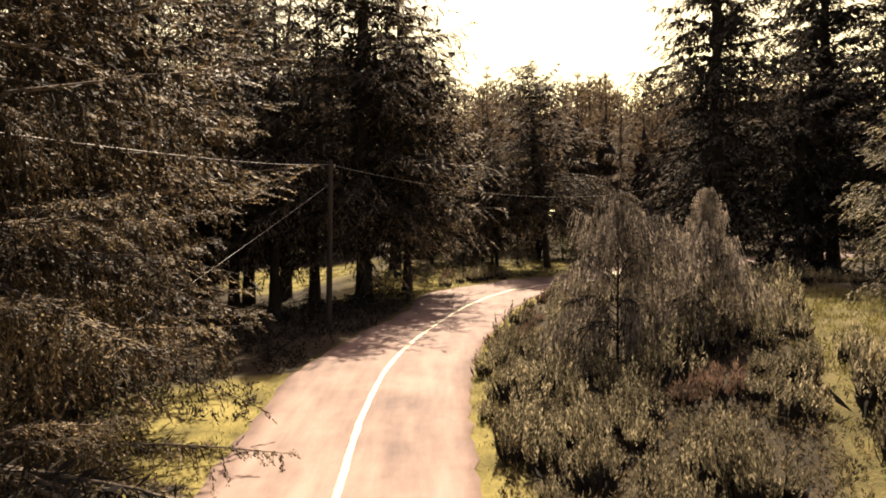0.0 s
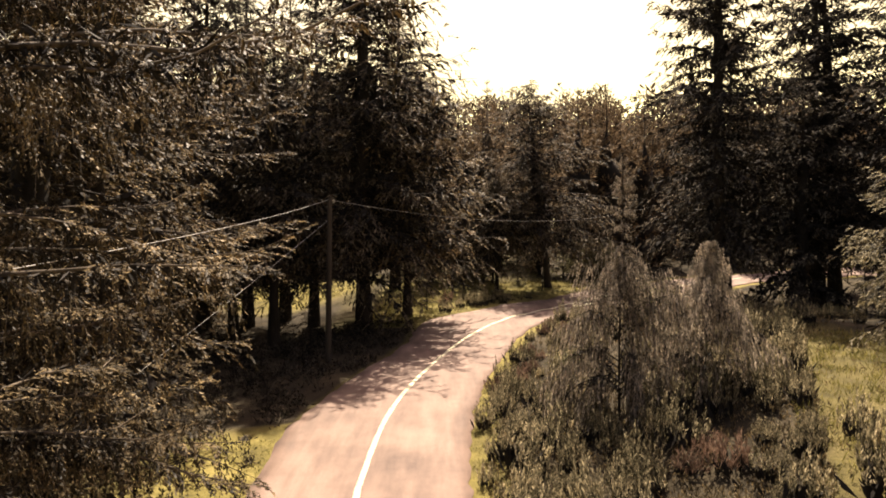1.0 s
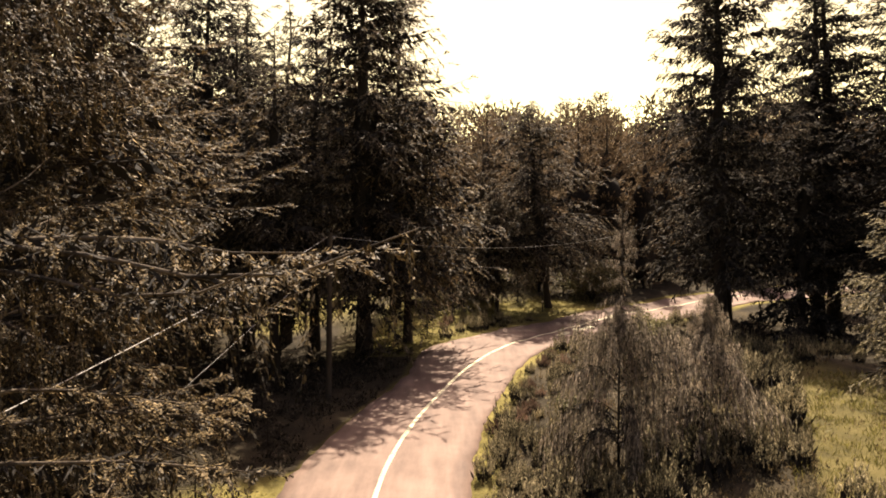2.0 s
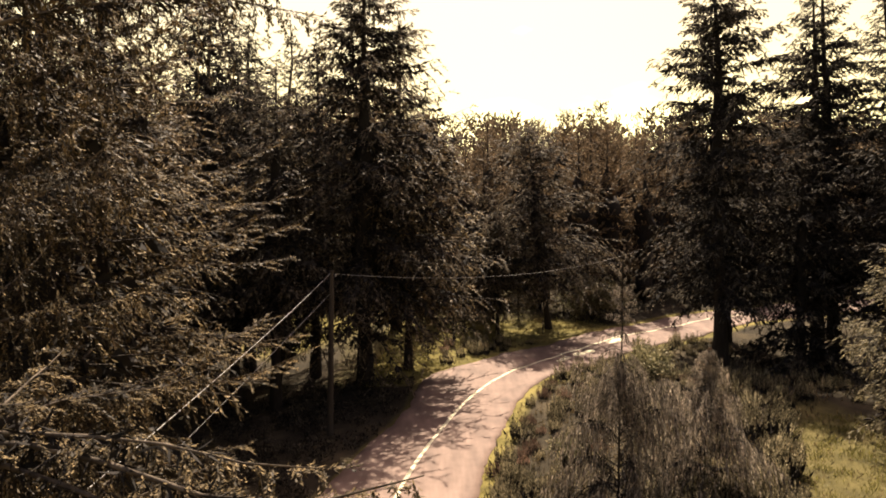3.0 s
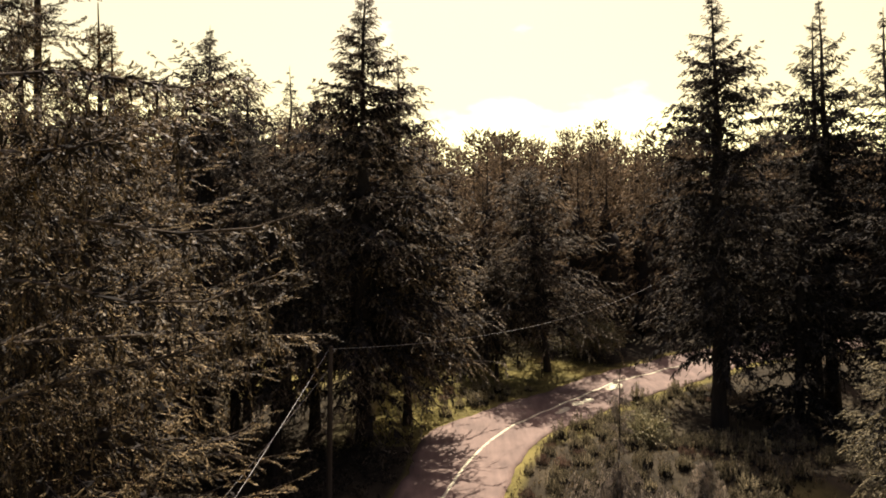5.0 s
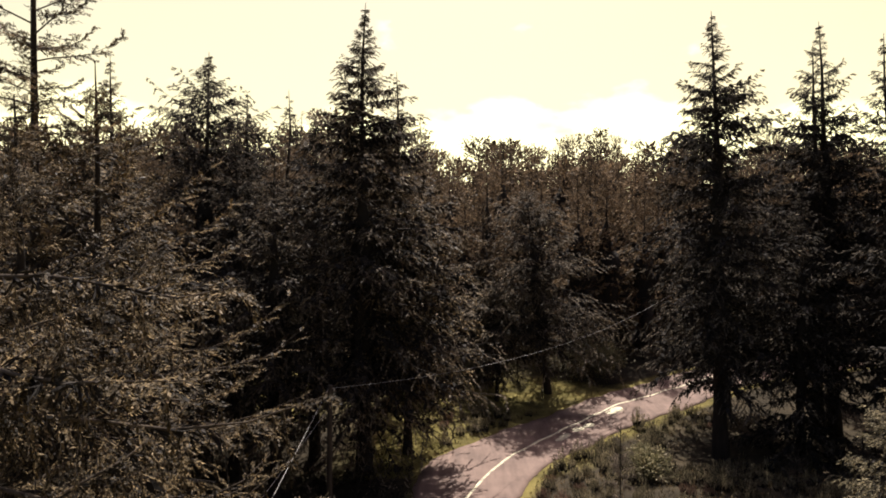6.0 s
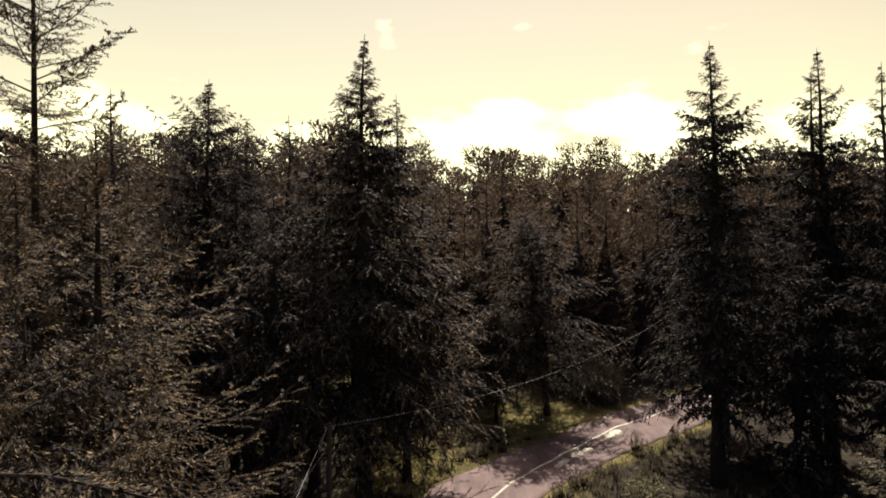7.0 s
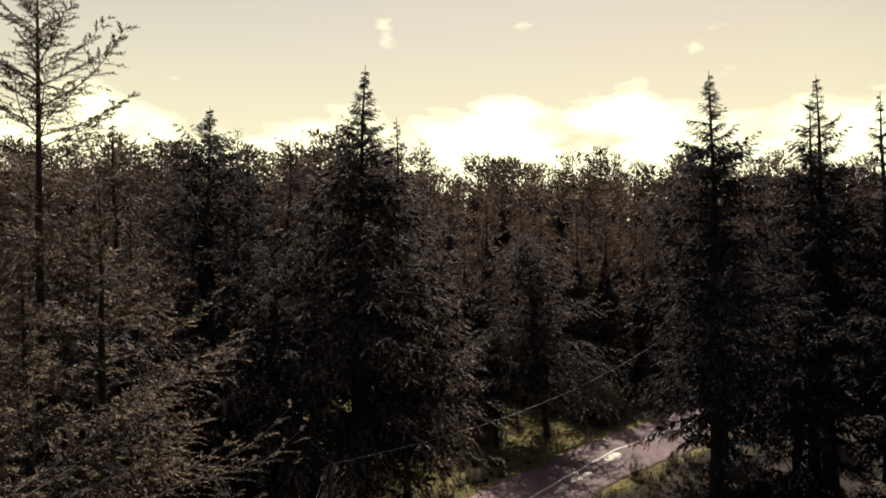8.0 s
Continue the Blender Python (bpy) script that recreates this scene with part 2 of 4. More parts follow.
ROAD = smooth_line(LINE)
_t = np.gradient(ROAD, axis=0)
_t /= np.linalg.norm(_t, axis=1)[:, None]
ROAD_N = np.stack([-_t[:, 1], _t[:, 0]], 1)      # to the left of the road
ROAD_LEFT = np.interp(ROAD[:, 1], [15, 18.5, 23, 27, 29.5, 31.5, 33.5, 35.5, 38, 42, 50], [2.4, 2.6, 2.25, 2.05, 2.2, 3.0, 3.35, 2.7, 2.3, 1.8, 2.0])     # a lay-by in the bend
ROAD_RIGHT = np.interp(ROAD[:, 1], [22, 28, 36, 41, 45, 50], [2.5, 2.35, 2.1, 2.5, 3.2, 2.8])


def road_gap(x, y):
    """Signed distance from the centre line, left positive, and from the nearer edge (negative on the road)."""
    x, y = np.atleast_1d(x).astype(float), np.atleast_1d(y).astype(float)
    side, edge = np.empty(x.shape), np.empty(x.shape)
    fx, fy, fs, fe = x.ravel(), y.ravel(), side.ravel(), edge.ravel()
    for i in range(0, len(fx), 4000):
        dx, dy = fx[i:i + 4000, None] - ROAD[None, :, 0], fy[i:i + 4000, None] - ROAD[None, :, 1]
        j = (dx * dx + dy * dy).argmin(1)
        k = np.arange(len(j))
        s = dx[k, j] * ROAD_N[j, 0] + dy[k, j] * ROAD_N[j, 1]
        dist = np.hypot(dx[k, j], dy[k, j])
        fs[i:i + 4000] = np.where(s >= 0, dist, -dist)
        fe[i:i + 4000] = dist - np.where(s >= 0, ROAD_LEFT[j], ROAD_RIGHT[j])
    return fs.reshape(x.shape), fe.reshape(x.shape)


def land(x, y):
    """Height of the ground."""
    x, y = np.asarray(x, float), np.asarray(y, float)
    rise = np.where(y < 150, 0.083 * np.clip(y, -60, 150), 12.45 - 0.05 * np.clip(y - 150, 0, 250))
    right = 1.75 * step((x - 1.6) / 8.5) * (1 - step((y - 25) / 11)) * step((y + 10) / 10)
    left = -1.5 * step((-x - 2.5) / 9) * step((y - 20) / 16) * (1 - step((y - 60) / 40))
    bumps = 0.05 * np.sin(x * 1.7 + 0.6 * y) * np.sin(y * 1.3 - 0.4 * x) + 0.12 * np.sin(x * 0.43 + 1) * np.sin(y * 0.37)
    return rise + right + left + bumps * step((np.abs(x + 1.5) - 2) / 4)


def at(x, y):
    return float(land(x, y))


# ---- building helpers ----
def grow(name, verts, faces, mats, slots=None, parent=None, smooth=False):
    """One mesh object of four-sided faces, under a parent if there is one."""
    verts, faces = np.asarray(verts, np.float32), np.asarray(faces, np.int32)
    me = bpy.data.meshes.new(name)
    me.vertices.add(len(verts))
    me.vertices.foreach_set("co", verts.ravel())
    me.loops.add(faces.size)
    me.loops.foreach_set("vertex_index", faces.ravel())
    me.polygons.add(len(faces))
    me.polygons.foreach_set("loop_start", np.arange(len(faces), dtype=np.int32) * 4)
    for m in mats if isinstance(mats, (list, tuple)) else [mats]:
        me.materials.append(m)
    if slots is not None:
        me.polygons.foreach_set("material_index", np.asarray(slots, np.int32))
    if smooth:
        me.polygons.foreach_set("use_smooth", np.ones(len(faces), bool))
    me.update(calc_edges=True)
    me.validate()
    ob = new(name, me)
    if parent is not None:
        ob.parent = parent
    return ob


def thing(name, m, label, category, group="", kind=""):
    """An Empty at the base of a thing, to hold its parts."""
    ob = tagged(new(name), label, category, group, kind)
    ob.empty_display_size = 0.3
    ob.matrix_basis = m
    return ob


def join(*pairs):
    V, F, n = [], [], 0
    for v, f in pairs:
        V.append(v)
        F.append(f + n)
        n += len(v)
    return np.vstack(V), np.vstack(F)


def unit(v):
    return v / np.maximum(np.linalg.norm(v, axis=-1, keepdims=True), 1e-9)


def tubes(paths, radii, sides=5):
    """Tapered tubes along many paths at once: paths (n, k, 3), radii (n, k)."""
    n, k, _ = paths.shape
    tan = unit(np.gradient(paths, axis=1))
    ref = np.where(np.abs(tan[..., 2:3]) > 0.9, np.array([1.0, 0, 0]), np.array([0, 0, 1.0]))
    u = unit(np.cross(tan, ref))
    w = np.cross(tan, u)
    a = np.arange(sides) * 2 * np.pi / sides
    ring = u[:, :, None] * np.cos(a)[:, None] + w[:, :, None] * np.sin(a)[:, None]
    V = (paths[:, :, None] + ring * radii[:, :, None, None]).reshape(-1, 3)
    b = (np.arange(n) * k * sides)[:, None, None]
    i, j = np.arange(k - 1)[None, :, None] * sides, np.arange(sides)[None, None, :]
    j2 = (j + 1) % sides
    F = np.stack([b + i + j, b + i + j2, b + i + sides + j2, b + i + sides + j], -1).reshape(-1, 4)
    return V, F


def blades(P, D, L, W, rng, flat=None):
    """Slender folded leaves: one four-sided face each; flat: how far they turn out of level sprays."""
    D = unit(D)
    ref = rng.normal(size=D.shape)
    if flat is not None:
        ref = ref * flat + np.array([0, 0, 1.0])
    S = unit(np.cross(D, ref))
    N = np.cross(D, S)
    L, W = np.asarray(L)[:, None], np.asarray(W)[:, None]
    mid = P + D * L * 0.5
    V = np.stack([P, mid + S * W / 2 + N * W * 0.35, P + D * L, mid - S * W / 2 + N * W * 0.35], 1).reshape(-1, 3)
    return V, np.arange(len(V)).reshape(-1, 4)


def trunk_path(rng, H, lean=0.012, k=9):
    z = np.linspace(0, 1, k)
    wob = np.cumsum(rng.normal(size=(k, 2)) * lean * H / k ** 0.5, axis=0)
    wob -= wob[0]
    return np.concatenate([wob * z[:, None], (z * H)[:, None]], 1)


def conifer(rng, H, R, clear, nb, K, m, bl, bw, hang=0.4, rise=0.3, droop=0.45, power=0.75, spread=0.55, gaps=0.0, twig=0.4, top_full=0.0, crook=0.012, r_lo=0.2, r_hi=1.8, whorl=0.5, hook=0.16, stout=1.0, fuzz=0.3, sat=0.0, cap=0.8, inner=4, in_size=(0.6, 0.3), in_reach=0.42, weep=None, curtain=None, boughs=(), core=0.0):
    """Arrays of a conifer: trunk path, limb paths and radii, blades grouped by limb.
    clear: height free of branches; nb limbs of K twigs with m blades each."""
    tp = trunk_path(rng, H, crook)
    u = np.sort(rng.random(nb) ** 0.95)
    z = clear + u * (H * 0.985 - clear)
    if whorl:
        z = np.minimum(np.round(z / whorl) * whorl + rng.normal(size=nb) * whorl * (0.12 if curtain else 0.4), H * 0.985)
        u = np.clip((z - clear) / (H * 0.985 - clear), 0, 1)

    def profile(u):
        if sat:
            return np.minimum(1 - np.exp(-((1 - u) / sat) ** 1.55), cap) * (0.7 + 0.3 * np.minimum(1, u / 0.1))
        return np.maximum((1 - u) ** power, top_full * (1 - u ** 6)) * (0.6 + 0.4 * np.minimum(1, u / 0.12))

    L = R * profile(u) * rng.uniform(0.62, 1.12, nb) + 0.08
    L *= np.where(rng.random(nb) < gaps, rng.uniform(0.25, 0.6, nb), 1)
    az = np.arange(nb) * 2.39996 + rng.normal(size=nb) * 0.5
    out = np.stack([np.cos(az), np.sin(az), np.zeros(nb)], 1)
    foot = np.stack([np.interp(z, tp[:, 2], tp[:, i]) for i in range(3)], 1)
    e0 = rise * (r_lo + (r_hi - r_lo) * u ** 2) + rng.normal(size=nb) * 0.08
    e1 = -droop * (1.15 - u) + rng.normal(size=nb) * 0.06
    bend = rng.normal(size=nb) * 0.17
    for i, (bz, turn, reach) in enumerate(boughs):      # single long boughs of a known height, bearing and reach
        i = nb // 2 + i
        foot[i] = [np.interp(bz, tp[:, 2], tp[:, 0]), np.interp(bz, tp[:, 2], tp[:, 1]), bz]
        out[i] = [math.cos(radians(turn)), math.sin(radians(turn)), 0]
        L[i], e0[i], e1[i], bend[i] = reach, 0.14, -0.32, 0.03
    sway = rng.uniform(0, 2 * np.pi, nb)[:, None]
    sidev = np.stack([-out[:, 1], out[:, 0], out[:, 2]], 1)

    def axis(s):                                    # s: (nb, k)
        h = L[:, None] * s
        p = foot[:, None] + out[:, None] * h[..., None] + sidev[:, None] * (L[:, None] * bend[:, None] * s ** 2)[..., None]
        p[..., 2] += L[:, None] * (e0[:, None] * s + e1[:, None] * s ** 2 + hook * s ** 4 + 0.035 * s * np.sin(6.5 * s + sway))
        return p

    s_l = np.broadcast_to(np.linspace(0, 1, 6), (nb, 6))
    limbs = axis(s_l)
    limb_r = stout * (0.008 * L + 0.006)[:, None] * (1 - 0.86 * s_l)
    s_t = 0.14 + 0.86 * (np.arange(K)[None, :] + rng.random((nb, K))) / K
    s_t = np.minimum(s_t, 1.0)
    P0, P1 = axis(s_t), axis(s_t + 0.02)
    tan = unit(P1 - P0)
    sg = np.where((np.arange(K) % 2) == 0, 1.0, -1.0)[None, :, None]
    side = unit(np.cross(tan, [0, 0, 1.0])) * sg
    down = np.array([0, 0, -1.0])
    Dt = unit(tan * rng.uniform(0.4, 1.0, (nb, K, 1)) + side * rng.uniform(0.3, 1.1, (nb, K, 1)) * spread * 1.6 + down * (hang * rng.uniform(0.3, 1.3, (nb, K, 1)))
              + rng.normal(size=(nb, K, 3)) * 0.14)
    tl = (twig * L[:, None] * (1.1 - 0.85 * s_t) * rng.uniform(0.5, 1.2, (nb, K)) + bl * 0.7)
    if weep:
        Dt = unit(tan * rng.uniform(0.1, 0.5, (nb, K, 1)) + side * rng.uniform(0.0, 0.4, (nb, K, 1)) + down)
        tl = rng.uniform(weep[0], weep[1], (nb, K)) * (1.05 - 0.35 * s_t) * np.clip(L[:, None] / 1.2, 0.35, 1)
    if curtain:
        Dt = unit(tan * rng.uniform(0.3, 1.0, (nb, K, 1)) + side * rng.uniform(0.3, 1.2, (nb, K, 1)) + down * rng.uniform(-0.1, 0.25, (nb, K, 1)) + rng.normal(size=(nb, K, 3)) * 0.08)
        falls = rng.random((nb, K, 1)) < 0.36           # many twigs hang as a curtain below the spray
        Dt = np.where(falls, unit(tan * rng.uniform(0.0, 0.5, (nb, K, 1)) + side * rng.uniform(0.0, 0.5, (nb, K, 1)) + down), Dt)
        tl = rng.uniform(curtain[0], curtain[1], (nb, K)) * np.clip(L[:, None] / 1.7, 0.35, 1) * (1.1 - 0.55 * s_t) * np.where(falls[..., 0], 1.2, 0.7)
    v = (np.arange(m)[None, None, :] + rng.random((nb, K, m))) / m
    B = P0[:, :, None] + Dt[:, :, None] * (tl[:, :, None] * v)[..., None] + down * (hang * 0.6 * tl[:, :, None] * v ** 2)[..., None]
    Db = Dt[:, :, None] + rng.normal(size=(nb, K, m, 3)) * fuzz + down * (hang * v)[..., None]
    if curtain:
        B = B + rng.normal(size=B.shape) * bl * 0.22
    bL = bl * rng.uniform(0.6, 1.25, (nb, K, m)) * (1.05 - 0.35 * v) * np.clip(0.2 + L / 2.6, 0.25, 1)[:, None, None]
    bW = bw * rng.uniform(0.7, 1.3, (nb, K, m)) * np.clip(0.3 + L / 3.0, 0.35, 1)[:, None, None]
    vv = np.linspace(0, 1, 3)
    twigs = P0[:, :, None] + Dt[:, :, None] * (tl[:, :, None] * vv)[..., None] + down * (hang * 0.6 * tl[:, :, None] * vv ** 2)[..., None]
    # dark blades by the stem block light: dead twigs and painted crown shade
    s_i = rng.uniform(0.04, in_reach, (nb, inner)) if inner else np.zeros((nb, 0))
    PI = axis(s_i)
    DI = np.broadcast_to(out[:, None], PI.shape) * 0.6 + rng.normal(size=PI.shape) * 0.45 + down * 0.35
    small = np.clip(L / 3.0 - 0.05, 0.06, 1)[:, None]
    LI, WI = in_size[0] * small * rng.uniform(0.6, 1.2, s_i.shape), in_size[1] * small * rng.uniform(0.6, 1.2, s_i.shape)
    # dark core added in the crown to block light and look shaded: rings of ragged outline
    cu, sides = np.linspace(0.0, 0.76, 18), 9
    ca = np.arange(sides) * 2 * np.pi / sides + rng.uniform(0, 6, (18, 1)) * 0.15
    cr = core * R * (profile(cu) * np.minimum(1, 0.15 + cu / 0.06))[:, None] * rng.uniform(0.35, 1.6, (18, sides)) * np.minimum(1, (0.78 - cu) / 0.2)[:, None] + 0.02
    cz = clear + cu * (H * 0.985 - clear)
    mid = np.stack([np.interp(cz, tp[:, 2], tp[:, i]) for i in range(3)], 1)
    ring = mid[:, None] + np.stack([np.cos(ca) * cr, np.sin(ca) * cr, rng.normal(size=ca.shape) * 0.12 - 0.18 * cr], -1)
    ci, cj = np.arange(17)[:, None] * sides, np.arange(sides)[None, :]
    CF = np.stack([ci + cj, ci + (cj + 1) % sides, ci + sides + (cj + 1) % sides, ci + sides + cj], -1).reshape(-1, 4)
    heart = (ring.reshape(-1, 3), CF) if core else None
    return dict(heart=heart, PI=PI, DI=DI, LI=LI, WI=WI, tp=tp, limbs=limbs, limb_r=limb_r, B=B, D=Db, bL=bL, bW=bW, twigs=twigs, H=H, nb=nb)


def trunk_mesh(c, r0, parent, mat, stub=True):
    tp = c["tp"].copy()
    z = tp[:, 2] / c["H"]
    r = r0 * (1 - z) ** 0.8 + 0.012 + r0 * 0.5 * np.exp(-z * 40)
    tp[0, 2] = -0.35
    return grow("trunk", *tubes(tp[None], r[None], 9), mat, parent=parent, smooth=True)


def tree(name, c, r0, m, needles, label, category="tree", group="", near=False, rng=None, bark=None):
    """A tree of trunk, branches and crown; near trees get every branch as a part with its own foliage."""
    ob = thing(name, m, label, category, group)
    trunk_mesh(c, r0, ob, bark or M_BARK)
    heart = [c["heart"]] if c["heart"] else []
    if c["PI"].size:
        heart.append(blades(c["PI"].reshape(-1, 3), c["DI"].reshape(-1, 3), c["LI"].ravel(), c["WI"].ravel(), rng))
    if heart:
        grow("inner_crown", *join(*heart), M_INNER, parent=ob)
    if not near:
        for i in range(c["nb"]):
            grow("branch", *tubes(c["limbs"][i:i + 1], c["limb_r"][i:i + 1], 3), bark or M_BARK, parent=ob)
        grow("crown", *blades(c["B"].reshape(-1, 3), c["D"].reshape(-1, 3), c["bL"].ravel(), c["bW"].ravel(), rng, 0.5), needles, parent=ob)
        return ob
    for i in range(c["nb"]):
        tw = c["twigs"][i]
        rr = np.broadcast_to(np.array([0.0024, 0.0017, 0.001]), tw.shape[:2])
        b = grow("branch", *join(tubes(c["limbs"][i:i + 1], c["limb_r"][i:i + 1], 5), tubes(tw, rr, 3)), M_TWIG, parent=ob)
        grow("foliage", *blades(c["B"][i].reshape(-1, 3), c["D"][i].reshape(-1, 3), c["bL"][i].ravel(), c["bW"][i].ravel(), rng, 0.16), needles, parent=b)
    return ob


def rng_of(k):
    return np.random.default_rng(k)


def stand(x, y, rz=0.0, s=1.0, lean=0.0):
    return pose(x, y, at(x, y) - 0.05, 0, lean, rz) @ Matrix.Diagonal((s, s, s, 1))


# ---- ground, road ----
def axis_steps(lo, fine_lo, fine_hi, hi, fine, n_far):
    a = fine_lo - np.geomspace(1, fine_lo - lo + 1, n_far)[::-1] + 1
    b = np.arange(fine_lo, fine_hi, fine)
    c = fine_hi + np.geomspace(1, hi - fine_hi + 1, n_far) - 1
    return np.unique(np.concatenate([a, b, c]))


def build_ground():
    gx, gy = axis_steps(-1500, -32, 42, 1500, 0.5, 26), axis_steps(-1500, -8, 72, 2500, 0.5, 30)
    X, Y = np.meshgrid(gx, gy)
    Z = land(X, Y)
    _, edge = road_gap(X, Y)
    Z = Z - 0.10 * (1 - step((edge + 0.35) / 0.5))
    ny, nx = X.shape
    idx = np.arange(nx * ny).reshape(ny, nx)
    F = np.stack([idx[:-1, :-1], idx[:-1, 1:], idx[1:, 1:], idx[1:, :-1]], -1).reshape(-1, 4)
    ob = grow("ground", np.stack([X, Y, Z], -1).reshape(-1, 3), F, M_GROUND, smooth=True)
    # litter below the trees, and painted shade on verge, right bank and heath
    litter_shade = step((Y - 44) / 8) + step((-X - 5.5) / 3) + step((-X - 3.3) / 1.2) * step((Y - 17) / 3) + 0.9 * step((X - 7) / 2) * step((Y - 24) / 4) + 2.0 * step((Y - 5) / 4) * step((X - 1) / 1.0) * step((1.6 + 0.46 * Y - X) / 1.2) * step((34 - Y) / 4)
    litter_shade = litter_shade + 0.7 * step((X - 4) / 2) * step((40 - Y) / 4) + step((X - 13) / 3) * step((Y - 18) / 4)
    # left verge darkened up to the road: tree shade put into the colour
    litter_shade = litter_shade + 1.6 * (X < 0) * step((Y - 18.5) / 1.5) * (Y < 33)
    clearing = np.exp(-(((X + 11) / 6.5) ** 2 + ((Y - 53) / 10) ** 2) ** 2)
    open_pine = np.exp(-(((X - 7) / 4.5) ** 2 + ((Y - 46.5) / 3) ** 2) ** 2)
    litter_shade = np.clip(litter_shade, 0, 2.0) * (1 - np.clip(clearing + open_pine, 0, 1)) * np.where((X < 0) & (Y > 19) & (Y < 33), step((edge + 0.3) / 0.8), step((edge - 0.2) / 1.2)) - 0.25
    a = ob.data.attributes.new("litter_shade", "FLOAT", "POINT")
    a.data.foreach_set("value", litter_shade.astype(np.float32).ravel())
    tagged(ob, "gently rising forest ground of yellow-green moss grass and brown litter, darkened where shade falls", "ground", kind="structure")


def ribbon(line, left, right, across, lift, rag=0.0, rng=None):
    """A strip along a line with its top on the land and a lip down at each edge."""
    t = np.gradient(line, axis=0)
    t /= np.linalg.norm(t, axis=1)[:, None]
    nn = np.stack([-t[:, 1], t[:, 0]], 1)
    k = len(line)
    lf, rt = left + (rng.normal(size=k) * rag if rag else 0), right + (rng.normal(size=k) * rag if rag else 0)
    f = np.linspace(0, 1, across)
    off = lf[:, None] * (1 - f) - rt[:, None] * f
    P = line[:, None] + nn[:, None] * off[..., None]
    Z = land(P[..., 0], P[..., 1]) + lift
    top = np.concatenate([P, Z[..., None]], -1)
    lo1, lo2 = top[:, :1].copy(), top[:, -1:].copy()
    lo1[..., 2] -= 0.12
    lo2[..., 2] -= 0.12
    G = np.concatenate([lo1, top, lo2], 1)
    w = G.shape[1]
    idx = np.arange(k * w).reshape(k, w)
    F = np.stack([idx[:-1, :-1], idx[:-1, 1:], idx[1:, 1:], idx[1:, :-1]], -1).reshape(-1, 4)[:, ::-1]
    return G.reshape(-1, 3), F


def build_road():
    r = rng_of(5)
    tagged(grow("road", *ribbon(ROAD, ROAD_LEFT, ROAD_RIGHT, 13, 0.015, 0.05, r), M_ROAD), "two-lane forest road of sun-bleached pinkish asphalt, bending away", "road", kind="structure")
    half = 0.07 + 0 * ROAD_LEFT
    part_of = (ROAD[:, 1] > -40)
    line = grow("centre_line", *ribbon(ROAD[part_of], half[part_of], half[part_of], 3, 0.021, 0.008, r), M_PAINT)
    line.parent = bpy.data.objects["road"]


build_ground()
build_road()


